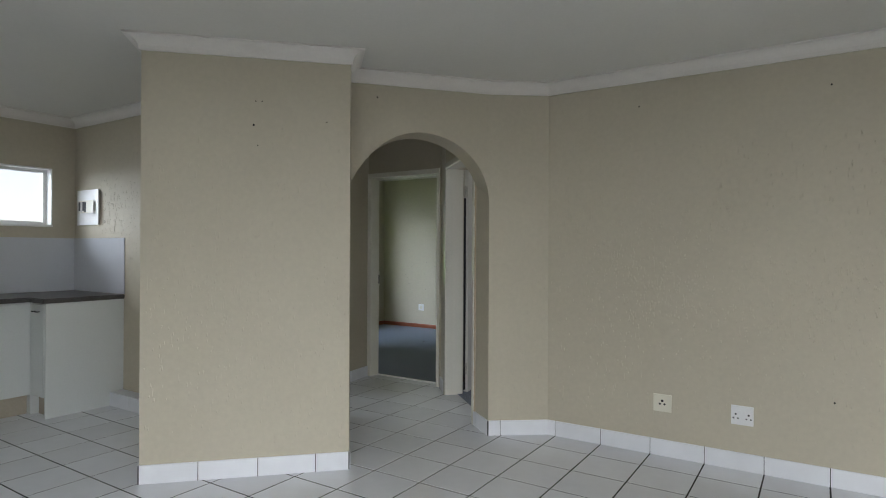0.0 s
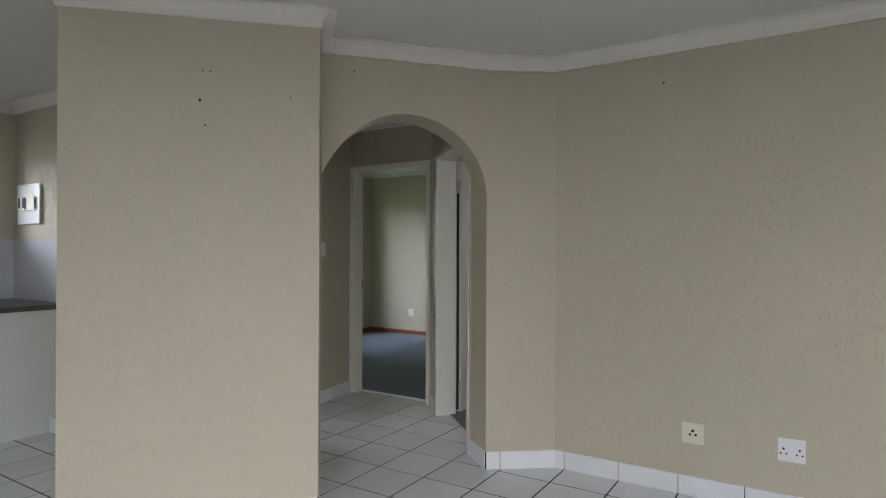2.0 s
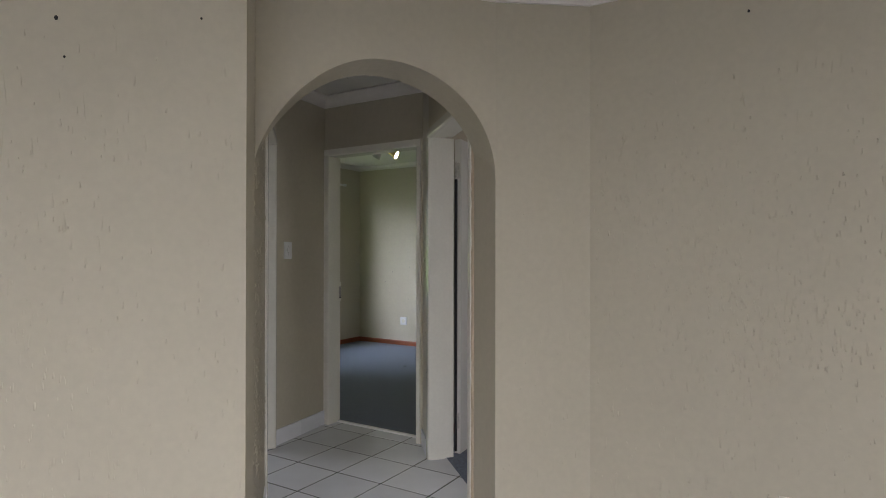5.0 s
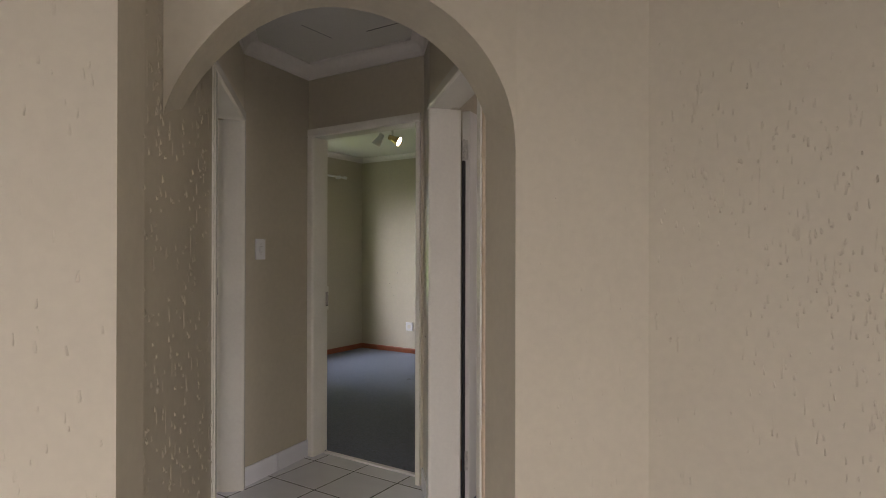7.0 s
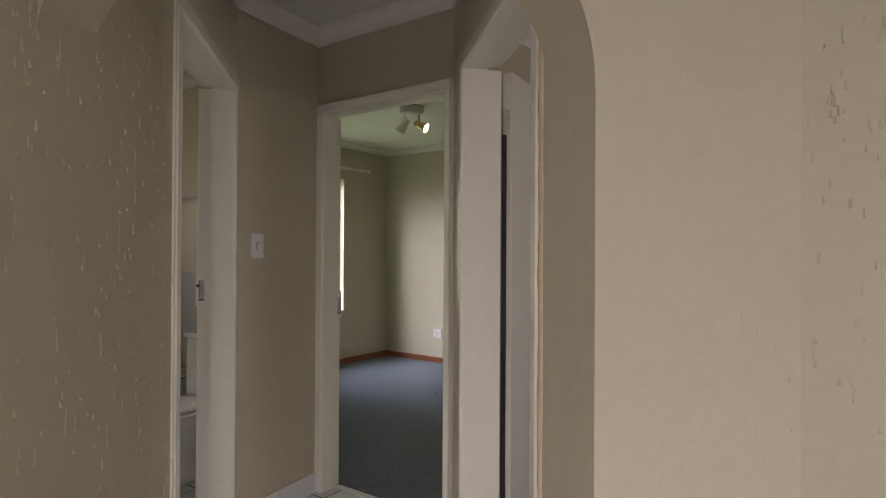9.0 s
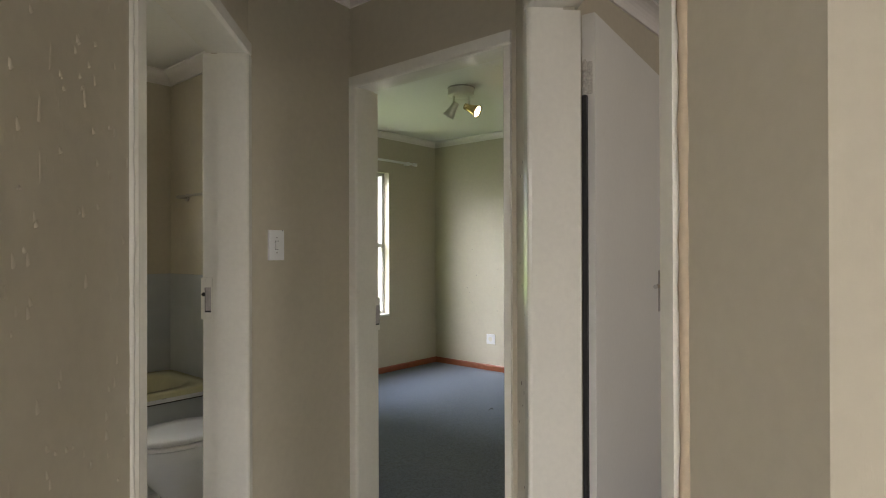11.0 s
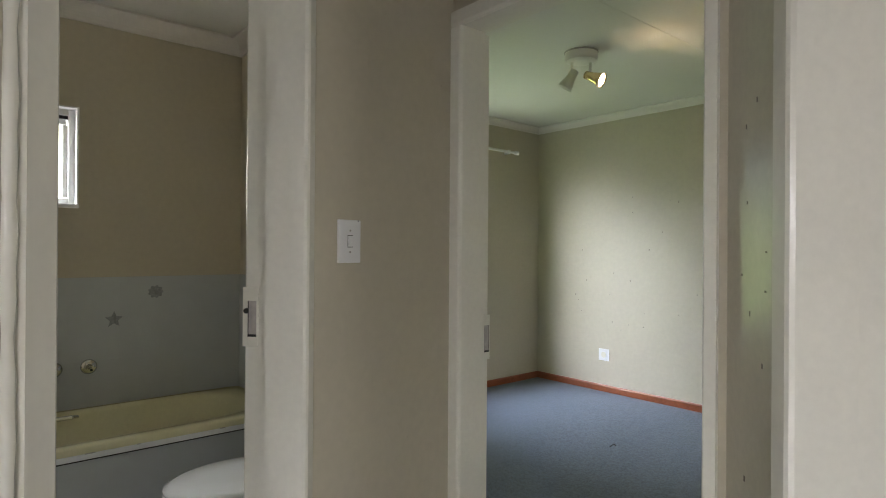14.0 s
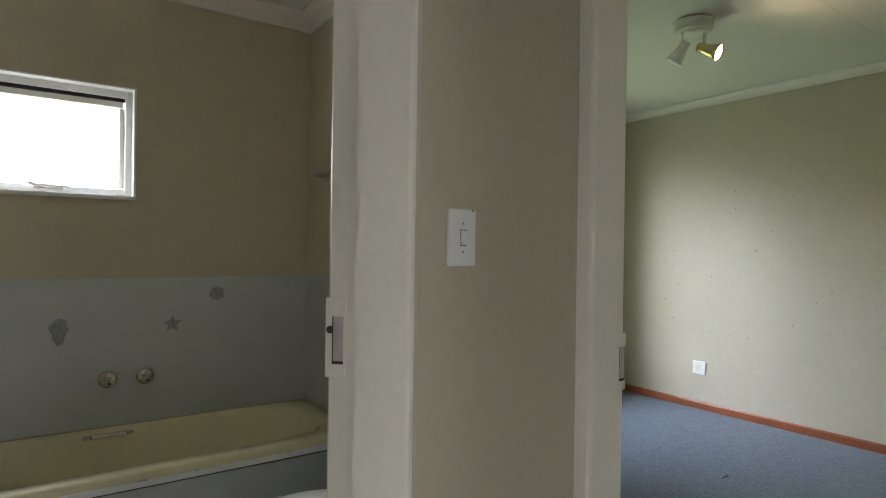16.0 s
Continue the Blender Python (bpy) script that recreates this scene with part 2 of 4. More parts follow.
def wall(name, p, q, th, z0, z1, openings=(), ext=0.0, mat=None):
    """A wall whose room face runs from p to q with the room on the left; openings (s0, s1, z0, z1) go right through."""
    p, q = Vector(p), Vector(q)
    d = (q - p).normalized()
    length = (q - p).length
    out = Vector((d.y, -d.x))
    ss = sorted({-ext, length + ext, *[v for o in openings for v in o[:2]]})
    zs = sorted({z0, z1, *[v for o in openings for v in o[2:]]})
    ss = [s for s in ss if -ext <= s <= length + ext]

    def solid(i, j):
        if not (0 <= i < len(ss) - 1 and 0 <= j < len(zs) - 1):
            return False
        s, z = (ss[i] + ss[i + 1]) / 2, (zs[j] + zs[j + 1]) / 2
        return not any(o[0] < s < o[1] and o[2] < z < o[3] for o in openings)

    bm = bmesh.new()
    memo = {}

    def v(i, j, k):
        if (i, j, k) not in memo:
            a = p + d * ss[i] + out * (th * k)
            memo[i, j, k] = bm.verts.new((a.x, a.y, zs[j]))
        return memo[i, j, k]

    for i in range(len(ss) - 1):
        for j in range(len(zs) - 1):
            if not solid(i, j):
                continue
            for k in (0, 1):
                bm.faces.new((v(i, j, k), v(i + 1, j, k), v(i + 1, j + 1, k), v(i, j + 1, k)))
            if not solid(i - 1, j):
                bm.faces.new((v(i, j, 0), v(i, j + 1, 0), v(i, j + 1, 1), v(i, j, 1)))
            if not solid(i + 1, j):
                bm.faces.new((v(i + 1, j, 0), v(i + 1, j + 1, 0), v(i + 1, j + 1, 1), v(i + 1, j, 1)))
            if not solid(i, j - 1):
                bm.faces.new((v(i, j, 0), v(i + 1, j, 0), v(i + 1, j, 1), v(i, j, 1)))
            if not solid(i, j + 1):
                bm.faces.new((v(i, j + 1, 0), v(i + 1, j + 1, 0), v(i + 1, j + 1, 1), v(i, j + 1, 1)))
    return tagged(put_mesh(name, bm, mat or WALL), "beige rough-plastered painted wall", "wall", kind="structure")


def solid_wall(name, pts, z0, z1, label="beige rough-plastered painted wall", mat=None):
    return tagged(put_mesh(name, prism(pts, z0, z1), mat or WALL), label, "wall", kind="structure")


def off(p, q, s, t):
    """The plan point s along p to q and t to its right."""
    p, q = Vector(p), Vector(q)
    d = (q - p).normalized()
    r = p + d * s + Vector((d.y, -d.x)) * t
    return (r.x, r.y)


# ---- plan ----
WX, SY, EX = -5.70, -1.8, 2.2           # outer walls of the living room and kitchen
RY, KY = 4.507, 3.33                    # wall with the sockets, kitchen end wall
PL, PR = (-3.131, 2.457), (-2.333, 3.253)
AL, AF, CC = (-2.587, 3.504), (-1.949, 4.253), (-1.616, RY)
BN, BF = (-3.149, 4.051), (-3.811, 4.716)
HX, HY = -3.885, 5.268                  # hall corner beside the bedroom door
SC, RL, RN = (-3.000, HY), (-2.829, 5.073), (-2.150, 4.412)
BX, BY = -6.315, 8.588                  # bedroom outer corner
TX, TY = -5.66, HY                      # bathroom outer corner
MX = -3.08                              # wall between the bedrooms, bedroom face
R2Y, R2X = 6.94, 0.8                    # second bedroom
H, HB, HT, HR = 2.44, 2.512, 2.42, 2.42  # ceilings: living and hall, bedroom, bathroom, second bedroom
DOOR = 2.05
BDR = -3.018                            # bedroom frame, far side

# openings in these two unseen walls are assumed, placed to shape the light
wall("wall_south", (WX, SY), (EX, SY), 0.22, 0, H, [(5.3, 7.7, 0.7, 2.1)], ext=0.1)
wall("wall_east", (EX, SY), (EX, RY), 0.22, 0, H, [(0.2, 2.7, -0.001, 2.1)], ext=0.1)
wall("wall_sockets", (EX + 0.1, RY), CC, 0.14, 0, H)
wall("wall_kitchen_end", (-3.96, KY), (WX, KY), 0.11, 0, H, ext=0.05)
wall("wall_west", (WX, KY), (WX, SY), 0.22, 0, H, [(0.188, 1.43, 1.48, 1.98)], ext=0.1)

PB = off(PL, PR, 0, -0.14)
solid_wall("wall_projecting", [PL, PR, off(PL, PR, 1.139, -0.14), PB], 0, H)
solid_wall("wall_projecting_side", [PL, PB, (-3.87, KY + 0.1), (-4.0, KY)], 0, H)
solid_wall("wall_hall_left", [off(PR, BN, 0.14, 0), BN, off(PR, BN, 1.137, -0.14), off(PR, BN, 0.14, -0.14)], 0, H)
solid_wall("wall_over_bathroom_door", [BN, BF, off(BN, BF, 0.963, -0.14), off(BN, BF, 0, -0.14)], DOOR - 0.01, H)
solid_wall("wall_switch", [BF, (HX, HY), (HX - 0.13, HY), (BF[0] - 0.16, BF[1] - 0.06)], 0, H)
solid_wall("wall_strip", [SC, RL, off(RN, RL, 0.921, 0.14), (MX + 0.13, HY + 0.143)], 0, H, "narrow beige gloss-painted wall strip with chips", GLOSSWALL)
solid_wall("wall_over_second_door", [RN, off(RN, RL, 0, 0.14), off(RN, RL, 0.921, 0.14), RL], DOOR, H)
solid_wall("wall_arch_pier", [AF, CC, (CC[0], RY + 0.14), off(RN, RL, 0, 0.14), RN], 0, H)

# arch: a round head over the opening between the two side walls
bm = bmesh.new()
A0, A1 = Vector(AL), Vector(AF)
ad = (A1 - A0).normalized()
aw = (A1 - A0).length
an = Vector((-ad.y, ad.x))
SPR, RISE, ATH = 1.60, 0.468, 0.235
N = 40
rings = []
for k in (0, 1):
    lo, hi = [], []
    for i in range(N + 1):
        th = math.pi * (1 - i / N)
        s = aw / 2 + aw / 2 * math.cos(th)
        # one side starts with a blunt corner, shaped to fit the camera's view
        z = SPR + RISE * (math.sin(th) ** 0.98 if i > N / 2 else 0.08 + 0.92 * max(0.0, math.sin(th)) ** 1.5)
        # the back edge leans out to meet the splayed side walls
        lean = k * ATH * (0.10 * (s / aw) - 0.04)
        pt = A0 + ad * (s + lean) + an * (ATH * k)
        lo.append(bm.verts.new((pt.x, pt.y, z)))
        hi.append(bm.verts.new((pt.x, pt.y, H)))
    rings.append((lo, hi))
for i in range(N):
    for lo, hi in rings:
        bm.faces.new((lo[i], lo[i + 1], hi[i + 1], hi[i]))
    bm.faces.new((rings[0][0][i], rings[0][0][i + 1], rings[1][0][i + 1], rings[1][0][i]))
    bm.faces.new((rings[0][1][i], rings[0][1][i + 1], rings[1][1][i + 1], rings[1][1][i]))
arch = tagged(put_mesh("wall_arch", bm, WALL), "round-headed plastered archway into the hall", "archway", kind="structure")

wall("wall_bedroom_door", (SC[0] + 0.02, HY), (BX - 0.16, HY), 0.143, 0, HB, [(SC[0] + 0.02 - BDR, SC[0] + 0.02 - HX, -0.001, DOOR)])
wall("wall_between_bedrooms", (MX, HY + 0.143), (MX, BY), 0.13, 0, HB, ext=0.0)
wall("wall_bedroom_north", (MX + 0.13, BY), (BX, BY), 0.22, 0, HB, ext=0.1)
wall("wall_bedroom_west", (BX, BY), (BX, HY + 0.14), 0.22, 0, HB, [(0.735, 2.2, 0.612, 2.098)])
wall("wall_bathroom_west", (TX, TY), (TX, KY + 0.11), 0.22, 0, H, [(0.776, 1.53, 1.475, 1.938)])
wall("wall_second_north", (R2X + 0.1, R2Y), (MX + 0.13, R2Y), 0.2, 0, HR)
# unseen wall; its opening is assumed, for daylight on the door leaf
wall("wall_second_east", (R2X, RY + 0.14), (R2X, R2Y), 0.2, 0, HR, [(0.7, 2.1, 0.7, 2.1)], ext=0.1)

# ceilings
for name, pts, z, label in (
    ("ceiling_living", [(-5.95, -2.05), (2.45, -2.05), (2.45, 4.58), (-2.02, 4.58), (-2.9, 5.33), (-3.94, 5.33), (-3.87, 4.73), (-3.17, 4.01), (-3.17, 3.4), (-5.95, 3.4)], H, "flat off-white painted ceiling"),
    ("ceiling_bathroom", [(-5.9, 3.41), (-3.2, 3.41), (-3.2, 4.05), (-3.88, 4.74), (-3.95, 5.30), (-5.9, 5.30)], HT, "flat white bathroom ceiling"),
    ("ceiling_bedroom", [(-6.55, 5.34), (-3.01, 5.34), (-3.01, 8.85), (-6.55, 8.85)], HB, "white ceiling boards with a faint joint"),
    ("ceiling_second", [(-3.0, 5.4), (-2.83, 5.17), (-2.1, 4.585), (1.05, 4.585), (1.05, 7.2), (-3.0, 7.2)], HR, "flat white ceiling"),
):
    tagged(put_mesh(name, prism(pts, z, z + 0.08), CEIL), label, "ceiling", kind="structure")

# floors under tiles and carpet
tagged(put_mesh("floor", prism([(-5.95, -2.05), (2.45, -2.05), (2.45, 4.58), (-2.02, 4.58), (-2.77, 5.16), (-3.0, 5.36), (-5.95, 5.36)], -0.12, 0.0004), GROUT),
       "white ceramic floor tiles with dark grout", "floor", kind="structure")
floor_ob = bpy.data.objects["floor"]
tagged(put_mesh("carpet_bedroom", prism([(-6.4, 5.37), (-3.05, 5.37), (-3.05, 8.7), (-6.4, 8.7)], -0.1, 0.006), CARPET), "blue-grey needle-punch carpet", "carpet", kind="structure")
tagged(put_mesh("carpet_second", prism([(-2.95, 5.36), (-2.76, 5.16), (-2.06, 4.5), (1.0, 4.6), (1.0, 7.1), (-3.0, 7.1)], -0.1, 0.004), CARPET), "blue-grey needle-punch carpet", "carpet", kind="structure")
tagged(put_mesh("ground", prism([(-400, -400), (400, -400), (400, 400), (-400, 400)], -0.4, -0.15), material("dry_grass", (0.09, 0.10, 0.05), 0.95, vary=0.3, scale=0.8)), "grassy ground outside the house", "ground", kind="structure")


# cornices
def cove(h, k=1.0):
    pts = [(0.0, h - 0.078 * k), (0.012 * k, h - 0.078 * k)]
    for i in range(7):
        a = math.pi / 2 * i / 6
        pts.append((k * (0.012 + 0.058 * (1 - math.cos(a))), h + k * (-0.068 + 0.058 * math.sin(a))))
    pts += [(0.078 * k, h - 0.010 * k), (0.078 * k, h + 0.004), (0.0, h + 0.004)]
    return pts


def cornice(name, path, h, closed=False, k=1.0):
    return tagged(put_mesh(name, sweep(bmesh.new(), path, cove(h, k), closed), CORNICE), "white coved ceiling cornice", "cornice", kind="structure")


cornice("trim_cornice_living", [(EX, RY), CC, AF, AL, PR, PL, (-4.0, KY), (WX, KY), (WX, SY), (EX, SY)], H, True)
ALB, AFB = off(AL, AF, -0.01, -ATH), off(AL, AF, aw + 0.02, -ATH)
cornice("trim_cornice_hall", [AFB, RN, RL, SC, (HX, HY), BF, BN, ALB], H, True)
cornice("trim_cornice_bedroom", [(MX, HY + 0.143), (MX, BY), (BX, BY), (BX, HY + 0.143)], HB, True, 0.76)
cornice("trim_cornice_bathroom", [(-4.02, TY), (TX, TY), (TX, KY + 0.11), (-3.9, KY + 0.11)], HT)
cornice("trim_cornice_second", [(R2X, R2Y), (MX + 0.13, R2Y), (MX + 0.13, 5.45)], HR)

# wooden skirting of the carpeted rooms
SK = [(0, 0.004), (0.016, 0.004), (0.016, 0.055), (0.010, 0.066), (0, 0.066)]
for name, path in (
    ("baseboard_bedroom", [(MX, HY + 0.143), (MX, BY), (BX, BY), (BX, HY + 0.143), (HX - 0.02, HY + 0.143)]),
    ("baseboard_second", [(R2X, R2Y), (MX + 0.13, R2Y), (MX + 0.13, 5.45)]),
):
    tagged(put_mesh(name, sweep(bmesh.new(), path, SK), WOOD), "red-brown varnished wooden skirting", "skirting", kind="structure")


# ---- door frames ----
def door_frame(name, p, q, height, depth, label, strike=None, sz=1.03, slim=1.0, plate_in=0.108):
    """Pressed-steel frame: p to q runs with the hall on its left."""
    p, q = Vector(p), Vector(q)
    d = (q - p).normalized()
    w = (q - p).length
    ang = math.degrees(math.atan2(d.y, d.x))
    fr = empty(name, pose(p.x, p.y, 0, 0, 0, ang), label, "door frame", kind="structure")
    # local x along the wall, local -y into the wall
    prof = [(0.0, 0.012), (0.040, 0.012), (0.047, 0.008), (0.050, 0.0), (0.050, -0.098), (0.036, -0.100), (0.036, -depth + 0.004), (0.032, -depth), (0.0, -depth)]
    part("jamb", prism([(x * slim, y) for x, y in prof], 0, height - 0.0505), FRAME, fr)
    part("jamb", prism([(w - x, y) for x, y in prof], 0, height - 0.0505), FRAME, fr)
    bm = bmesh.new()
    a = [bm.verts.new((0.0, y, height - x)) for x, y in prof]
    b = [bm.verts.new((w, y, height - x)) for x, y in prof]
    k = len(prof)
    for i in range(k):
        bm.faces.new((a[i], a[(i + 1) % k], b[(i + 1) % k], b[i]))
    bm.faces.new(a)
    bm.faces.new(b)
    part("head", bm, FRAME, fr)
    if strike is not None:
        x = strike
        side = 1 if x < w / 2 else -1
        sp = part("strike_plate", box(min(x, x + side * 0.004), max(x, x + side * 0.004), -depth - 0.004, -plate_in, sz, sz + 0.15, 0.0015), FRAME, fr, "painted steel strike plate")
        e = x + side * 0.0045
        # dark patch shows round the latch box as the hole's painted shade
        part("latch_hole", box(min(e, e + side * 0.001), max(e, e + side * 0.001), -plate_in - 0.026, -plate_in - 0.004, sz + 0.025, sz + 0.115), DARK, sp)
        part("latch_box", box(min(e, e + side * 0.0014), max(e, e + side * 0.0014), -plate_in - 0.0235, -plate_in - 0.004, sz + 0.031, sz + 0.115), LATCH, sp, "grey painted back of the latch hole")
        for z in (sz + 0.010, sz + 0.140):
            part("screw", tube((e - side * 0.001, -plate_in - 0.026, z), (e + side * 0.0012, -plate_in - 0.026, z), 0.0042, 10), FRAME, sp)
        if sz > 1:
            part("worn_notch", tube((e, -depth + 0.006, sz + 0.09), (e + side * 0.002, -depth + 0.006, sz + 0.09), 0.0075, 7), DARK, sp)
    return fr


door_frame("door_frame_bathroom", BF, BN, DOOR - 0.01, 0.155, "cream-painted steel frame of the open bathroom doorway", strike=0.036, plate_in=0.119)
door_frame("door_frame_bedroom", (BDR, HY), (HX, HY), DOOR, 0.135, "cream-painted steel frame of the open bedroom doorway", strike=BDR - HX - 0.036, sz=0.91, slim=0.66)
door_frame("door_frame_second", RN, RL, DOOR, 0.157, "cream-painted steel frame of the second bedroom doorway")

# metal strip between tiles and carpet
tagged(put_mesh("threshold_strip", box(HX + 0.05, BDR - 0.05, 5.352, 5.384, -0.002, 0.011, 0.003), PLASTIC), "worn white metal threshold strip", "threshold", kind="structure")

# open door leaf of the second bedroom
hinge, tip = Vector((-2.715, 5.205)), Vector((-2.817, 6.05))
ld = math.degrees(math.atan2(tip.y - hinge.y, tip.x - hinge.x))
door = empty("door", pose(hinge.x, hinge.y, 0, 0, 0, ld), "open white painted flush door with chrome lever", "door")
leaf = part("leaf", box(0, 0.815, -0.042, 0, 0.012, 2.005, 0.002), LEAF, door)
# added dark strip: the hinge gap's shade put into colour
part("seal", box(-0.017, -0.003, -0.020, -0.006, 0.03, 1.75), DARK, door, "dark strip painting the shade in the hinge gap")
hd = part("handle_plate", box(0.755, 0.773, -0.047, -0.0415, 1.02, 1.19, 0.002), STEEL, door, "narrow steel lever plate")
bm = tube((0.764, -0.045, 1.128), (0.764, -0.058, 1.128), 0.008, 12)
add_tube(bm, (0.770, -0.055, 1.128), (0.660, -0.055, 1.128), 0.0085, 12)
part("lever", bm, CHROME, hd)
for z in (0.22, 1.805):
    bm = bmesh.new()
    for k in (-1, 0, 1):
        add_tube(bm, (-0.008, -0.012, z + k * 0.034 - 0.0155), (-0.008, -0.012, z + k * 0.034 + 0.0155), 0.0085, 12)
    add_tube(bm, (-0.008, -0.012, z - 0.056), (-0.008, -0.012, z + 0.056), 0.004, 10)
    add_box(bm, -0.0025, -0.0005, -0.034, -0.004, z - 0.05, z + 0.05)
    part("hinge", bm, HINGE, door, "paint-splashed steel butt hinge")

# ---- wall fittings ----


def plate(name, m, w, h, mat, label, category="socket", group=""):
    ob = empty(name, m, label, category, group)
    part("plate", box(-w / 2, w / 2, -0.009, 0.002, -h / 2, h / 2, 0.003), mat, ob)
    return ob


def holes(ob, spots, r=0.0045, mat=None):
    for x, z in spots:
        part("pin_hole", tube((x, -0.0085, z), (x, -0.0098, z), r, 12), mat or DARK, ob)


# fittings face local -y
s1 = plate("wall_socket", pose(-0.848, RY, 0.332), 0.108, 0.108, CREAM, "cream three-pin wall socket without switch")
holes(s1, [(-0.014, -0.006), (0.014, -0.006)], 0.0065)
holes(s1, [(0.0, 0.014)], 0.008)
s2 = plate("double_socket", pose(-0.400, RY, 0.323), 0.118, 0.112, PLASTIC, "white double wall socket with rocker switches")
holes(s2, [(-0.034, 0.006), (0.034, 0.006)], 0.0055)
holes(s2, [(-0.046, -0.018), (-0.022, -0.018), (0.022, -0.018), (0.046, -0.018)], 0.0045)
for x in (-0.012, 0.012):
    part("rocker", box(x - 0.008, x + 0.008, -0.013, -0.008, 0.008, 0.03, 0.002), PLASTIC, s2)
s3 = plate("wall_socket", pose(-5.53, BY, 0.338), 0.105, 0.105, PLASTIC, "white socket plate above the bedroom carpet")
part("round_insert", tube((0, -0.0085, 0), (0, -0.011, 0), 0.026, 20), CREAM, s3)
holes(s3, [(0.004, 0.006), (-0.01, -0.006), (0.013, -0.005)], 0.004)
for o in s3.children[2:]:
    o.location.y = -0.0022
# hall light switch
sw = plate("light_switch", pose(-3.826, 4.839, 1.298, 0, 0, 97), 0.074, 0.117, PLASTIC, "white single rocker light switch plate", "light switch")
part("rocker", box(-0.0072, 0.0072, -0.015, -0.008, -0.0125, 0.0125, 0.002), PLASTIC, sw)
part("rocker_gap", box(-0.0088, 0.0088, -0.0096, -0.008, -0.0165, 0.0165), DARK, sw)
part("rocker_frame", box(-0.0080, 0.0080, -0.0102, -0.0090, -0.0150, 0.0150), PLASTIC, sw)
holes(sw, [(0, 0.029), (0, -0.029)], 0.0028, STEEL)
part("chipped_corner", box(0.026, 0.030, -0.0094, -0.0088, 0.054, 0.0575), DARK, sw, "dark chip in the plate's corner")

# distribution board in the kitchen
db = plate("distribution_board", pose(-5.436, KY, 1.64), 0.36, 0.31, PLASTIC, "white electrical distribution board with breakers", "fuse box")
part("cover", box(-0.155, 0.155, -0.022, -0.008, -0.13, 0.13, 0.004), PLASTIC, db)
part("slot", box(-0.125, 0.125, -0.0235, -0.0215, -0.05, 0.06), CREAM, db)
for i in range(4):
    part("breaker", box(-0.12 + i * 0.032, -0.093 + i * 0.032, -0.040, -0.022, -0.03 - 0.012 * (i % 2), 0.05, 0.002), DARK if i != 1 else STEEL, db)
holes(db, [(-0.14, 0.02), (0.14, 0.02)], 0.006)
for o in db.children[-2:]:
    o.location.y = -0.0135

# ---- windows ----


def window(name, plane, y0, y1, z0, z1, bars, label, sill=True, depth=0.10, swing=0.0):
    """Painted window in an x = const wall; room on +x. bars: (kind, place) mullions along y or transoms along z."""
    w = empty(name, pose(plane - depth, (y0 + y1) / 2, z0), label, "window", kind="structure")
    hw, hh = (y1 - y0) / 2, z1 - z0
    t = 0.035
    for nm, b in (("stile", (-hw, -hw + t, 0, hh)), ("stile", (hw - t, hw, 0, hh)), ("rail", (-hw + t, hw - t, 0, t)), ("rail", (-hw + t, hw - t, hh - t, hh))):
        part(nm, box(-0.02, 0.025, b[0], b[1], b[2], b[3], 0.004), WINF, w)
    for kind, v in bars:
        if kind == "y":
            part("mullion", box(-0.016, 0.020, v - (y0 + y1) / 2 - 0.018, v - (y0 + y1) / 2 + 0.018, t, hh - t, 0.003), WINF, w)
        else:
            part("transom", box(-0.016, 0.021, -hw + t, hw - t, v - z0 - 0.022, v - z0 + 0.022, 0.003), WINF, w)
    g = part("pane", box(-0.006, -0.002, -hw + t, hw - t, t, hh - t), GLASS, w)
    g.visible_shadow = False
    if sill:
        part("sill", box(0.026, depth + 0.012, -hw, hw, -0.014, 0.004, 0.003), WINF, w)
    return w


bw = window("window_1", BX, 6.388, 7.853, 0.612, 2.098, [("y", 7.37), ("y", 6.86), ("z", 1.335)], "white-painted steel bedroom window with burglar bars")
for y in (7.12, 7.61, 6.62):
    bm = bmesh.new()
    for i in range(12):
        z = 0.06 + i * 0.115
        add_tube(bm, (0.045, y - 7.1205 + 0.03 * (-1) ** i, z), (0.045, y - 7.1205 - 0.03 * (-1) ** i, z + 0.115), 0.0045, 8)
    part("burglar_bar", bm, DARK, bw, "thin dark wrought burglar bar")
tw = window("window_2", TX, 3.738, 4.492, 1.475, 1.938, [], "small top-hung white bathroom window", depth=0.085)
part("sash_rail", box(-0.030, 0.012, -0.335, 0.335, 0.386, 0.412, 0.003), WINF, tw)
part("sash_stile", box(-0.024, 0.0, 0.322, 0.341, 0.04, 0.386, 0.003), WINF, tw)
part("sash_wire", tube((0.0, -0.33, 0.062), (0.0, 0.31, 0.062), 0.0018, 6), STEEL, tw)
bm = box(0.026, 0.036, 0.02, 0.12, 0.020, 0.030, 0.002)
add_tube(bm, (0.034, 0.06, 0.025), (0.060, 0.00, 0.040), 0.006, 10)
add_tube(bm, (0.045, 0.02, 0.035), (0.040, 0.14, 0.032), 0.004, 10)
part("window_stay", bm, STEEL, tw, "dull metal casement stay")
# dark bar drawn for the shade between sash and window head
part("blind_roll", box(-0.026, 0.014, -0.341, 0.341, 0.4125, 0.4275, 0.002), DARK, tw, "dark bar painting the shade under the window head")
part("reveal", box(0.026, 0.083, 0.3685, 0.3765, 0.005, 0.4555), WINF, tw, "white lining of the window reveal")
part("reveal", box(0.026, 0.083, -0.3765, 0.3765, 0.4560, 0.4625), WINF, tw, "white lining of the window reveal")
kw = window("window_3", WX, 1.90, 3.142, 1.48, 1.98, [("y", 2.5)], "wide white kitchen window above the counter", depth=0.12)
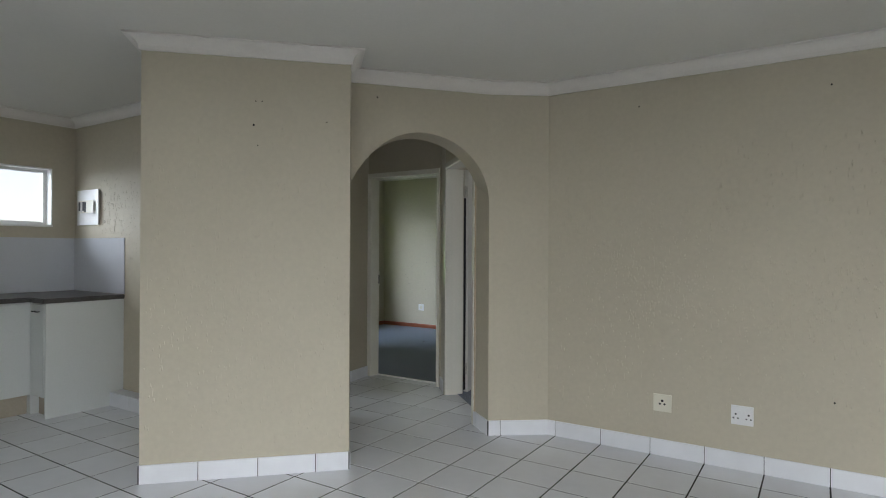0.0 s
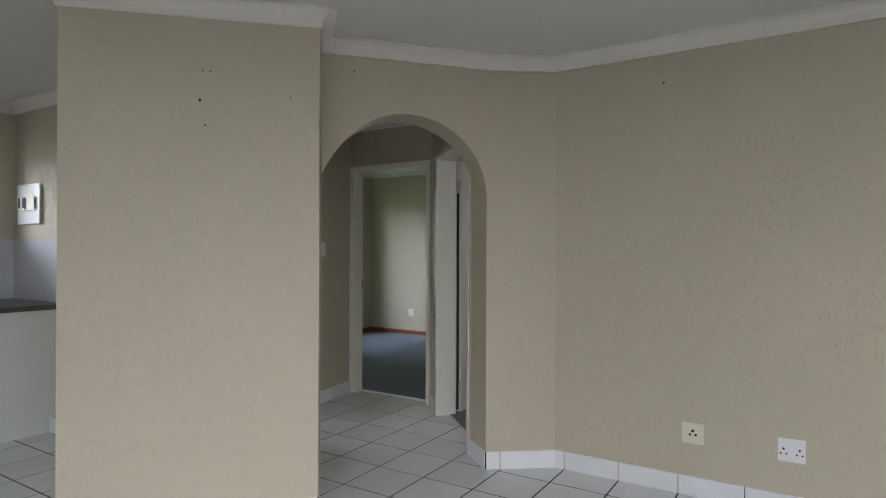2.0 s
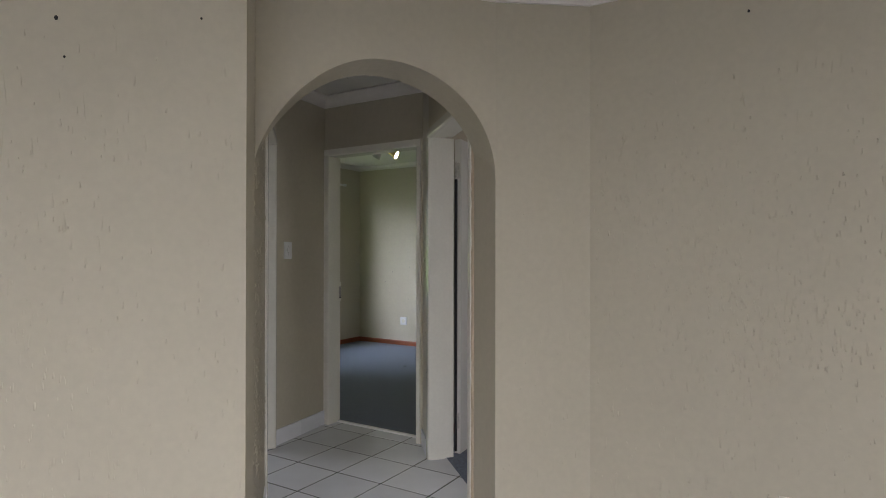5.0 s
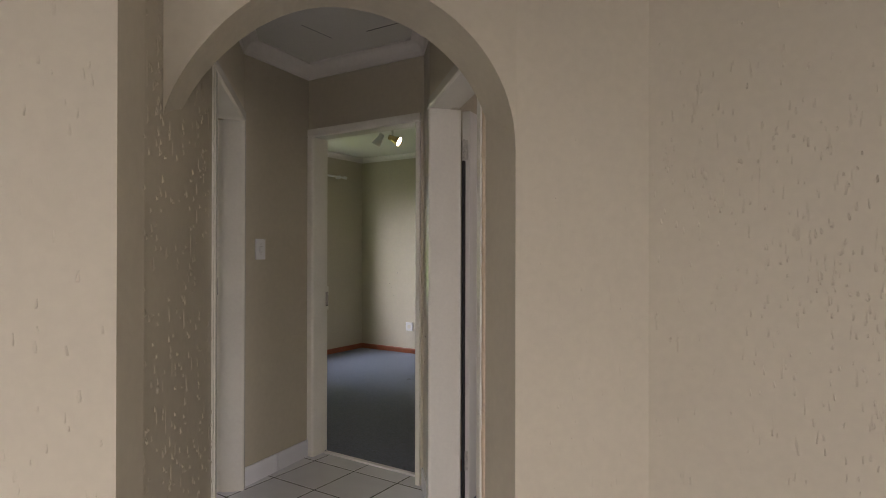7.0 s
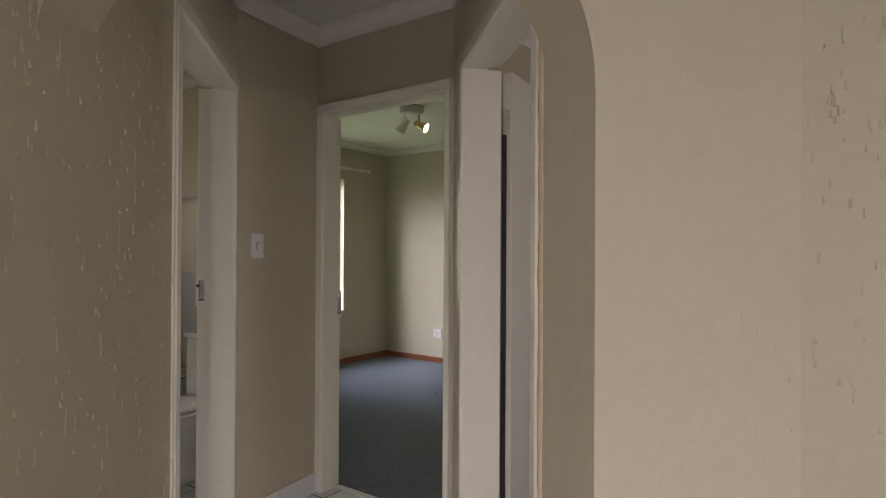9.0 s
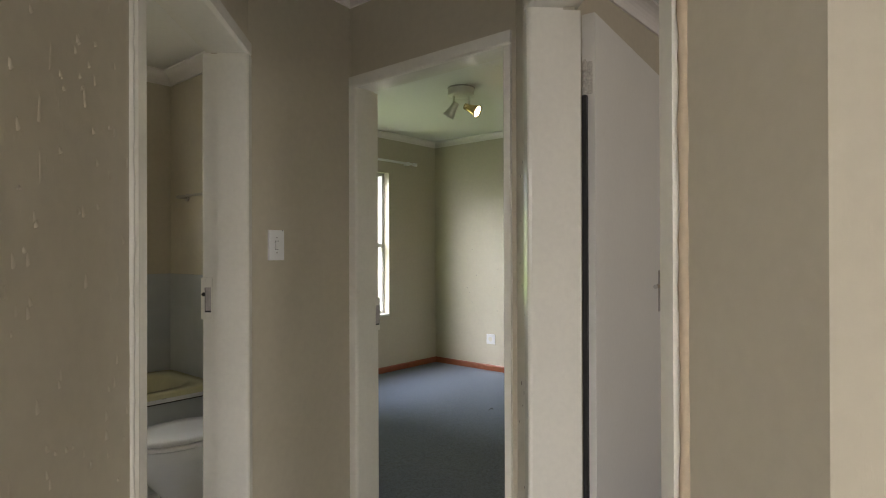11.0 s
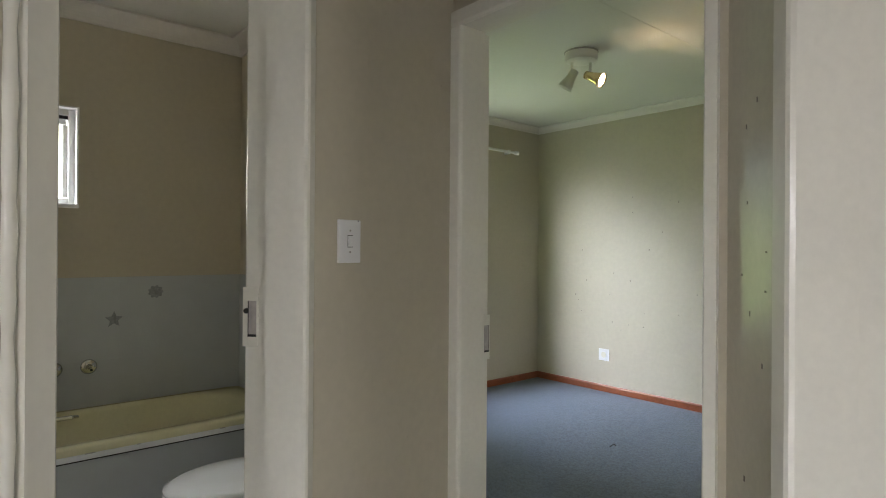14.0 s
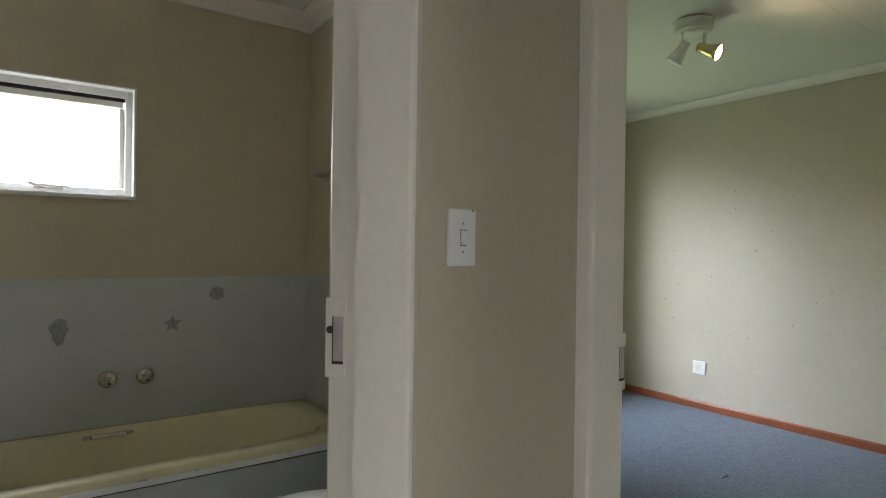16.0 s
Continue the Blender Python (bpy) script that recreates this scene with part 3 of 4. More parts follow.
part("reveal", box(0.026, 0.118, 0.613, 0.6205, 0.005, 0.497), WINF, kw, "white lining of the window reveal")
part("reveal", box(0.026, 0.118, -0.62, 0.612, 0.490, 0.4995), WINF, kw, "white lining of the window reveal")

# curtain rail
bm = tube((BX + 0.06, 5.9, 2.215), (BX + 0.06, 8.17, 2.215), 0.013, 14)
rail = empty("curtain_rail", pose(0, 0, 0), "white wooden curtain rail above the bedroom window", "curtain rail")
part("rod", bm, PLASTIC, rail, smooth=False)
part("finial", tube((BX + 0.06, 8.17, 2.215), (BX + 0.06, 8.21, 2.215), 0.019, 14), PLASTIC, rail)
for y in (6.1, 8.09):
    part("bracket", box(BX, BX + 0.065, y - 0.012, y + 0.012, 2.195, 2.235, 0.003), PLASTIC, rail)

# ---- bedroom ceiling spotlight ----
LX, LY = -4.652, 7.01
lamp = empty("ceiling_spotlight", pose(LX, LY, HB), "white twin ceiling spotlight with brass reflector, one bulb lit", "ceiling lamp")
part("base", loft([oval(0, 0, r, r, z) for r, z in ((0.100, 0.0), (0.100, -0.045), (0.094, -0.058), (0.06, -0.064))]), LAMPW, lamp, smooth=False)
part("rim", loft([oval(0, 0, r, r, z) for r, z in ((0.104, 0.0), (0.106, -0.004), (0.102, -0.009))]), STEEL, lamp, "thin dark metal rim")


def spot(px, py, aim, lit):
    a = Vector((px, py, -0.06))
    top = a + Vector((0, 0, -0.088))
    arm = part("arm", add_tube(tube(a, top, 0.009, 12), top + Vector((-0.012, 0, 0.0)), top + Vector((0.012, 0, 0.0)), 0.014, 12), LAMPW, lamp)
    d = Vector(aim).normalized()
    m = Matrix.Translation(top) @ d.to_track_quat("Z", "Y").to_matrix().to_4x4()
    bm = loft([oval(0, 0, r, r, z, 24) for r, z in ((0.013, -0.040), (0.025, -0.036), (0.028, 0.01), (0.039, 0.055), (0.047, 0.085), (0.044, 0.085), (0.036, 0.055), (0.020, 0.012))], True, True)
    bm.transform(m)
    sh = part("shade", bm, BRASS if lit else LAMPW, lamp, "brass spotlight shade" if lit else "white spotlight shade", smooth=True)
    bm = loft([oval(0, 0, r, r, z, 20) for r, z in ((0.014, 0.02), (0.034, 0.065), (0.041, 0.077), (0.028, 0.084), (0.001, 0.087))])
    bm.transform(m)
    part("bulb", bm, BULB if lit else LAMPW, sh, "glowing reflector bulb" if lit else "unlit reflector bulb", smooth=True)
    return top, d


t0, d0 = spot(0.035, 0.050, (0.84, 0.18, -0.42), True)
spot(-0.035, -0.045, (-0.45, -0.25, -0.85), False)
glow = new("spot_bulb_light", bpy.data.lights.new("spot_bulb_light", "SPOT"))
glow.data.energy, glow.data.color, glow.data.spot_size, glow.data.spot_blend, glow.data.shadow_soft_size = 3.2, (1, 0.74, 0.44), radians(150), 0.7, 0.03
e0 = Vector((LX, LY, HB)) + t0 + d0 * 0.105
glow.matrix_world = look(e0, e0 + d0)

# ---- bathroom ----
# tiles on the two walls behind the bath
tw_h = 1.135
bath_tiles = empty("bath_wall_tiles", pose(TX, TY, 0), "pale grey wall tiles above the bath", "wall tiles", kind="structure")
CW, CH = 0.30, 0.20
for side in (0, 1):
    n = 6 if side == 0 else 5
    for i in range(n):
        for j in range(6):
            z1 = tw_h - j * CH
            z0 = max(0.0, z1 - CH)
            if z1 < 0.12:
                continue
            a, b = i * CW + 0.00005, (i + 1) * CW - 0.00005
            if side == 0:
                bm = box(0, 0.008, -b, -a, z0 + 0.00005, z1 - 0.00005)
            else:
                bm = box(0.008 + a, 0.008 + b, -0.008, 0, z0 + 0.00005, z1 - 0.00005)
            part("wall_tile", bm, WTILE, bath_tiles)


def decal(name, outline, y, z, label):
    bm = bmesh.new()
    vs = [bm.verts.new((TX + 0.0092, y + u, z + v)) for u, v in outline]
    vs2 = [bm.verts.new((TX + 0.0086, y + u, z + v)) for u, v in outline]
    bm.faces.new(vs)
    for i in range(len(vs)):
        j = (i + 1) % len(vs)
        bm.faces.new((vs[i], vs[j], vs2[j], vs2[i]))
    return tagged(put_mesh(name, bm, DECOR), label, "tile decoration")


star = [(0.042 * (1 if i % 2 == 0 else 0.45) * math.sin(i * math.pi / 5), 0.042 * (1 if i % 2 == 0 else 0.45) * math.cos(i * math.pi / 5)) for i in range(10)]
decal("star_decoration", star, 4.642, 0.928, "grey starfish print on a bath tile")
shell = [((0.034 + 0.004 * math.cos(9 * a)) * math.cos(a), (0.030 + 0.004 * math.cos(9 * a)) * math.sin(a)) for a in [i * math.pi / 20 for i in range(40)]]
decal("shell_decoration", shell, 4.829, 1.056, "grey shell print on a bath tile")
horse = [((0.030 + 0.005 * math.cos(7 * a)) * math.cos(a) * (1.15 if math.sin(a) > 0 else 0.8), 0.056 * math.sin(a)) for a in [i * math.pi / 16 for i in range(32)]]
decal("seashell_decoration", horse, 4.225, 0.92, "grey long seashell print on a bath tile")

for y in (4.397, 4.537):
    tap = empty("bath_tap", pose(TX + 0.008, y, 0.712), "chrome wall stopcock with flange, handle missing", "tap", "bath taps")
    part("flange", loft([[(z, x, yy) for x, yy, _ in oval(0, 0, r, r, 0, 24)] for r, z in ((0.036, 0), (0.035, 0.006), (0.022, 0.014))]), TAPCHROME, tap, smooth=True)
    part("spindle", add_tube(tube((0.012, 0, 0), (0.050, 0, -0.004), 0.015, 14), (0.05, 0, -0.004), (0.066, 0, -0.006), 0.009, 10), TAPCHROME, tap)
    part("spindle_hole", tube((0.066, 0, -0.006), (0.068, 0, -0.006), 0.006, 10), DARK, tap)

bath = empty("bathtub", pose(0, 0, 0), "cream-yellow built-in bathtub with a stained rim", "bathtub")
BY0, BY1, BX0, BX1, BZ = 3.50, TY - 0.009, TX + 0.009, -5.022, 0.522
cx, cy, rx, ry = (BX0 + BX1) / 2, (BY0 + BY1) / 2, (BX1 - BX0) / 2, (BY1 - BY0) / 2
loops = [oval(cx, cy, rx, ry, BZ - 0.05, 56, 30), oval(cx, cy, rx, ry, BZ - 0.008, 56, 30), oval(cx, cy, rx - 0.008, ry - 0.008, BZ, 56, 24),
         oval(cx, cy, rx - 0.055, ry - 0.085, BZ + 0.001, 56, 4.4), oval(cx, cy, rx - 0.072, ry - 0.11, BZ - 0.014, 56, 4.2), oval(cx, cy, rx - 0.10, ry - 0.21, BZ - 0.2, 56, 4),
         oval(cx, cy, rx - 0.13, ry - 0.24, BZ - 0.34, 56, 4), oval(cx, cy, rx - 0.18, ry - 0.32, BZ - 0.375, 56, 3.5)]
part("tub", loft(loops, False, True), ENAMEL, bath, smooth=True)
part("front_panel", box(BX1 - 0.035, BX1 - 0.012, BY0, BY1, 0.0, BZ - 0.062, 0.002), WTILE, bath, "pale grey tiled bath panel")
# near-black strip paints the shade below the bath rim
part("panel_gap", box(BX1 - 0.034, BX1 - 0.016, BY0, BY1, BZ - 0.062, BZ - 0.05), DARK, bath)
hx, hz = TX + 0.108, BZ - 0.014
bm = tube((hx, 4.335, hz), (hx, 4.455, hz), 0.010, 12)
for y, e in ((4.335, -0.025), (4.455, 0.025)):
    add_tube(bm, (hx, y, hz), (hx - 0.022, y + e, hz - 0.006), 0.0085, 12)
part("grab_handle", bm, CHROME, bath, "chrome grab handle")
part("rim_edge", box(BX1 - 0.010, BX1 + 0.003, BY0, BY1, BZ - 0.052, BZ - 0.030, 0.002), CERAMIC, bath, "white flange below the bath rim")
for y, dy in ((4.02, 0.010), (4.42, 0.035), (4.60, 0.014), (4.93, 0.022)):
    part("rim_chip", box(BX1 - 0.001, BX1 + 0.0036, y, y + dy, BZ - 0.0318, BZ - 0.0285), STEEL, bath, "dark chip in the enamel")

# toilet, lid closed, back against the end wall
TXC, TF = -4.60, 4.60
toilet = empty("toilet", pose(TXC - 0.006, 4.845, 0), "white ceramic toilet with closed plastic lid", "toilet")
part("bowl", loft([oval(0, 0.04, 0.10, 0.17, 0, 32, 2.4), oval(0, 0.04, 0.095, 0.16, 0.03, 32), oval(0, 0.05, 0.09, 0.15, 0.14, 32), oval(0, 0.02, 0.13, 0.2, 0.24, 32), oval(0, 0, 0.172, 0.235, 0.33, 32), oval(0, 0, 0.18, 0.245, 0.385, 32), oval(0, 0, 0.172, 0.238, 0.392, 32)]), CERAMIC, toilet, smooth=True)
part("seat", loft([oval(0, 0, 0.180, 0.248, 0.393, 40), oval(0, 0, 0.187, 0.256, 0.398, 40), oval(0, 0, 0.187, 0.256, 0.408, 40), oval(0, 0, 0.180, 0.25, 0.412, 40)]), PLASTIC, toilet, smooth=True)
part("lid", loft([oval(0, 0, 0.182, 0.252, 0.415, 40), oval(0, 0, 0.188, 0.258, 0.420, 40), oval(0, 0, 0.186, 0.256, 0.430, 40), oval(0, 0, 0.165, 0.235, 0.438, 40), oval(0, 0, 0.08, 0.12, 0.443, 40)]), CERAMIC, toilet, "glossy white plastic lid", smooth=True)
part("cistern", box(-0.19, 0.19, 0.215, 0.418, 0.41, 0.76, 0.02), CERAMIC, toilet)
part("cistern_lid", box(-0.2, 0.2, 0.205, 0.421, 0.76, 0.79, 0.01), CERAMIC, toilet)
part("inlet_foot", box(-0.1, 0.1, 0.18, 0.418, 0.0, 0.41, 0.02), CERAMIC, toilet)

# towel rail on the end wall of the bathroom
tr = empty("towel_rail", pose(-5.16, TY, 1.61), "old chrome towel rail on the bathroom end wall", "towel rail")
part("rod", tube((-0.28, -0.06, 0), (0.28, -0.06, 0), 0.008, 12), STEEL, tr)
for x in (-0.27, 0.27):
    part("bracket", add_tube(tube((x, 0, 0), (x, -0.062, 0), 0.010, 12), (x, 0, 0), (x, -0.008, 0), 0.024, 14), STEEL, tr)

# ---- kitchen ----
KF, KFX = 2.765, -5.125


def cabinet(name, x0, x1, y0, y1, front, label):
    c = empty(name, pose(0, 0, 0), label, "kitchen cabinet", "kitchen base cabinets")
    part("body", box(x0, x1, y0, y1, 0.15, 0.865, 0.002), CABW, c)
    if front == "y":
        part("plinth", box(x0 + 0.01, x1 - 0.012, y0 + 0.035, y0 + 0.055, 0.0, 0.15), PLINTH, c, "beige plinth board")
        d = part("door", box(x0 + 0.003, x1 - 0.020, y0 - 0.018, y0 - 0.001, 0.155, 0.855, 0.002), CABW, c)
        bm = tube((x0 + 0.06, y0 - 0.040, 0.80), (x0 + 0.15, y0 - 0.040, 0.80), 0.005, 10)
        for x in (x0 + 0.065, x0 + 0.145):
            add_tube(bm, (x, y0 - 0.041, 0.80), (x, y0 - 0.017, 0.80), 0.004, 8)
        part("handle", bm, DARK, d, "small dark bar handle")
        part("side_panel", box(x1, x1 + 0.017, y0 - 0.02, y1, 0.0, 0.865, 0.002), CABW, c, "full-height white end panel")
    else:
        part("plinth", box(x1 - 0.055, x1 - 0.035, y0 + 0.002, y1 - 0.002, 0.0, 0.15), PLINTH, c, "beige plinth board")
        d = part("door", box(x1 + 0.001, x1 + 0.018, y0 + 0.002, y1 - 0.002, 0.155, 0.855, 0.002), CABW, c)
        part("handle", tube((x1 + 0.035, y0 + 0.06, 0.80), (x1 + 0.035, y0 + 0.15, 0.80), 0.005, 10), DARK, d, "small dark bar handle")
    return c


cabinet("base_cabinet", KFX + 0.001, -4.90, KF, KY, "y", "narrow white melamine base cabinet with an end panel")
for i in range(4):
    y1 = KF - 0.020 - i * 0.6
    cabinet("base_cabinet", WX, KFX - 0.018, y1 - 0.598, y1, "x", "white melamine base cabinet below the window")
corner_unit = empty("corner_cabinet", pose(0, 0, 0), "blind corner of the white kitchen cabinets", "kitchen cabinet", "kitchen base cabinets")
part("body", box(WX, KFX, KF - 0.019, KY, 0.0, 0.865), CABW, corner_unit)
ct = [(WX, KY), (WX, 0.28), (KFX + 0.018, 0.28), (KFX + 0.018, KF - 0.04), (-4.868, KF - 0.04), (-4.868, KY)]
bm = prism(ct, 0.866, 0.902)
bmesh.ops.recalc_face_normals(bm, faces=bm.faces)
bmesh.ops.bevel(bm, geom=bm.edges[:], offset=0.006, segments=2, affect="EDGES")
tagged(put_mesh("worktop", bm, WORKTOP), "dark grey laminate L-shaped kitchen worktop", "worktop")
sb = empty("splashback", pose(WX, KY, 0), "pale blue-grey glossy kitchen splashback panels", "splashback", kind="structure")
part("panel", box(0.0, 0.829, -0.008, 0.0, 0.903, 1.371, 0.002), SPLASH, sb)
part("panel", box(0.0, 0.008, -3.05, -0.008, 0.903, 1.371, 0.002), SPLASH, sb)

# ---- marks on the walls ----


def peg(x, y, z, n, r, mat, label, category):
    n = Vector(n).normalized()
    p = Vector((x, y, z))
    bm = loft([[tuple(p + n * h + u * (r * k * math.cos(a)) + Vector((0, 0, 1)) * (r * k * 1.3 * math.sin(a))) for a in [i * math.pi / 5 for i in range(10)]] for h, k in ((-0.002, 1.0), (0.002, 0.9), (0.0035, 0.4))] if (u := n.cross(Vector((0, 0, 1)))) is not None else [])
    return tagged(put_mesh("wall_plug", bm, mat), label, category, "old wall plugs")


def on_line(p, q, s):
    return Vector(p).lerp(Vector(q), s)


for s, z in ((0.52, 1.985), (0.53, 2.12), (0.56, 2.12), (0.88, 2.02), (0.54, 1.87)):
    a = on_line(PL, PR, s)
    peg(a.x, a.y, z, (0.68, -0.73, 0), 0.006 if z == 1.985 else 0.0035, DARK, "dark old plug hole in the plaster", "plug hole")
for x, z in ((-1.0, 2.21), (0.03, 2.20), (0.05, 0.46)):
    peg(x, RY, z, (0, -1, 0), 0.005, DARK, "dark old plug hole in the plaster", "plug hole")
a = on_line(AL, AF, 0.20)
peg(a.x, a.y, 2.28, (0.68, -0.73, 0), 0.005, DARK, "dark old plug hole in the plaster", "plug hole")
rng = random.Random(4)
bm = bmesh.new()
for i in range(34):
    x, z = rng.uniform(-5.9, -3.3), rng.uniform(0.5, 1.75)
    add_box(bm, x, x + rng.uniform(0.003, 0.007), BY - 0.003, BY + 0.001, z, z + rng.uniform(0.005, 0.018))
tagged(put_mesh("wall_scuffs", bm, material("scuffed_plaster", (0.28, 0.25, 0.21), 0.8, vary=0.2)), "small dark chips in the bedroom plaster", "wall chips", kind="stuff")



def drips(owner, p, q, count, clusters, zlo, zhi, seed, size=1.0, rise=1.0):
    """Raised drips left by the trowel, drawn out downwards and gathered in patches, on the room face p to q."""
    rnd = random.Random(seed)
    p, q = Vector(p), Vector(q)
    d = (q - p).normalized()
    n = Vector((-d.y, d.x))
    length = (q - p).length
    spots = [(rnd.uniform(0.05, length - 0.05), rnd.uniform(zlo, zhi), rnd.uniform(0.05, 0.30), rnd.uniform(0.06, 0.25)) for _ in range(clusters)]
    verts, faces = [], []
    for i in range(count):
        if rnd.random() < 0.25:
            s, z = rnd.uniform(0.02, length - 0.02), rnd.uniform(zlo - 0.1, zhi + 0.25)
        else:
            cs, cz, ws, wz = rnd.choice(spots)
            s, z = rnd.gauss(cs, ws), rnd.gauss(cz, wz)
        if not 0.012 < s < length - 0.012 or not 0.13 < z < 2.3:
            continue
        w = rnd.uniform(0.0019, 0.0046) * size
        l = rnd.uniform(0.005, 0.015) * size * (2.4 if rnd.random() < 0.16 else 1)
        if rnd.random() < 0.035:
            w, l = w * 0.6, l * 4.0
        h = rnd.uniform(0.0024, 0.0058) * size * rise
        lean = rnd.uniform(-0.12, 0.12)
        k = len(verts)
        for u, v, o in ((-0.55, 1, -0.001), (0.55, 1, -0.001), (1.0, -0.1, -0.001), (0.8, -0.9, -0.001), (-0.8, -0.9, -0.001), (-1.0, -0.1, -0.001), (0, 0.55, h * 0.6), (0, -0.5, h)):
            a = p + d * (s + u * w + v * l * lean) + n * o
            verts.append((a.x, a.y, z + v * l))
        for f in ((0, 1, 6), (1, 2, 6), (2, 7, 6), (2, 3, 7), (3, 4, 7), (4, 5, 7), (5, 6, 7), (5, 0, 6)):
            faces.append([k + t for t in f])
    me = bpy.data.meshes.new("plaster_drips")
    me.from_pydata(verts, [], faces)
    me.materials.append(WALL)
    for f in me.polygons:
        f.use_smooth = True
    ob = new("plaster_drips", me)
    ob.parent = bpy.data.objects[owner]
    return tagged(ob, kind="stuff")


drips("wall_sockets", (1.2, RY), CC, 2600, 46, 0.30, 1.75, 1, 1.0, 1.6)
drips("wall_projecting", PR, PL, 560, 22, 0.3, 1.7, 2, 1.0, 1.25)
drips("wall_arch_pier", CC, AF, 60, 3, 0.4, 1.5, 3, 0.8)
drips("wall_hall_left", BN, off(PR, BN, 0.01, 0), 620, 18, 0.35, 1.9, 5, 0.95, 1.05)
drips("wall_kitchen_end", (-4.0, KY), (-5.3, KY), 900, 10, 1.2, 1.75, 6, 0.8)
drips("wall_bedroom_north", (MX, BY), (BX, BY), 140, 8, 0.5, 1.6, 7, 0.8)
drips("wall_switch", (HX, HY), BF, 24, 2, 0.4, 1.6, 8, 0.7)


def bead(name, p, mat, label, w=0.012, seed=1):
    """A rough upright bead of filler or paint along a frame's edge."""
    rnd = random.Random(seed)
    loops = []
    for i in range(60):
        k, ww = rnd.uniform(-0.0008, 0.0008), w * rnd.uniform(0.85, 1.1)
        loops.append(oval(p[0] + k, p[1] + k, ww, ww, 0.104 + i * (DOOR - 0.11) / 59, 8))
    return tagged(put_mesh(name, loft(loops), mat, True), label, "trim", kind="structure")


bead("trim_filler", (RN[0] + 0.008, RN[1] - 0.007), PAINT_DRIP, "yellowed rough filler along the door frame", 0.009, 3)
bead("trim_paint_edge", (BN[0] + 0.006, BN[1] - 0.006), FRAME, "thick white paint edge along the door frame", 0.008, 5)

# chips on the strip between the two bedroom doors
bm = bmesh.new()
rng = random.Random(9)
sd = (Vector(SC) - Vector(RL)).normalized()
sn = Vector((-sd.y, sd.x))
for i in range(14):
    s, z = rng.uniform(0.05, 0.22), rng.triangular(0.4, 2.0, 1.35)
    w, h = rng.uniform(0.002, 0.006), rng.uniform(0.003, 0.011)
    a, c = Vector(RL) + sd * s, Vector(RL) + sd * (s + w)
    add_prism(bm, [(a.x, a.y), (c.x, c.y), (c.x + sn.x * 0.0015, c.y + sn.y * 0.0015), (a.x + sn.x * 0.0015, a.y + sn.y * 0.0015)], z, z + h)
tagged(put_mesh("paint_chips", bm, material("chip_grey", (0.26, 0.23, 0.20), 0.8, vary=0.2)), "dark paint chips between the bedroom doors", "paint chips", kind="stuff")

# litter on the carpet and a raised ceiling joint in the bedroom
bm = tube((-4.62, 7.30, 0.010), (-4.61, 7.33, 0.024), 0.0025, 8)
add_tube(bm, (-4.61, 7.33, 0.024), (-4.60, 7.34, 0.012), 0.0025, 8)
tagged(put_mesh("bent_nail", bm, DARK), "small bent dark nail on the carpet", "nail")
tagged(put_mesh("trim_ceiling_joint", box(-4.17, -4.14, HY + 0.23, BY - 0.08, HB - 0.0012, HB + 0.002), CEIL), "flat cover strip over a ceiling joint", "cover strip", kind="structure")
# ceiling hatch in the hall
hatch = empty("ceiling_hatch", pose(-3.1, 4.75, H), "white loose-fitting ceiling trapdoor with dark gaps", "ceiling hatch")
part("panel", box(-0.28, 0.28, -0.22, 0.22, -0.006, 0.004, 0.002), CEIL, hatch)
# the gaps are thin dark strips, their shade put into the colour
for x0, x1, y0, y1 in ((-0.06, 0.20, 0.222, 0.228), (-0.285, -0.281, -0.02, 0.2)):
    part("gap", box(x0, x1, y0, y1, -0.005, 0.002), DARK, hatch)

# ---- tiled skirting and floor tiles, laid last ----
TS = 0.3175
TX0, TY0 = -1.556, 4.27


def skirting(p, q, first, label_parent):
    p, q = Vector(p), Vector(q)
    d = (q - p).normalized()
    n = Vector((-d.y, d.x))
    length = (q - p).length
    cuts = [0.0]
    s = first
    while s < length - 0.02:
        if s > 0.02:
            cuts.append(s)
        s += TS
    cuts.append(length)
    for s0, s1 in zip(cuts, cuts[1:]):
        a, b = p + d * (s0 + 0.002), p + d * (s1 - 0.002)
        bm = prism([(a.x, a.y), (b.x, b.y), (b.x + n.x * 0.010, b.y + n.y * 0.010), (a.x + n.x * 0.010, a.y + n.y * 0.010)], 0.002, 0.104)
        part("skirting_tile", bm, SKIRT, label_parent)


base = empty("baseboard_tiles", pose(0, 0, 0), "white ceramic tile skirting with dark joints", "skirting", kind="structure")
bm = bmesh.new()
for path in ([(EX, SY), (EX, RY), CC, AF, RN], [BN, PR, PL, (-4.0, KY), (-4.868, KY)], [RL, SC], [(HX, HY), BF]):
    sweep(bm, path, [(0, 0), (0.006, 0), (0.006, 0.102), (0, 0.102)])
part("joint_bed", bm, GROUT, base, "dark grout behind the skirting tiles")
skirting((EX, RY), CC, (EX - TX0) % TS, base)
skirting(CC, AF, 0.335, base)
skirting(AF, RN, 0.2, base)
skirting(PR, PL, 0.19, base)
skirting(BN, PR, 0.25, base)
skirting((HX, HY), BF, 0.29, base)
skirting(RL, SC, 0.1, base)
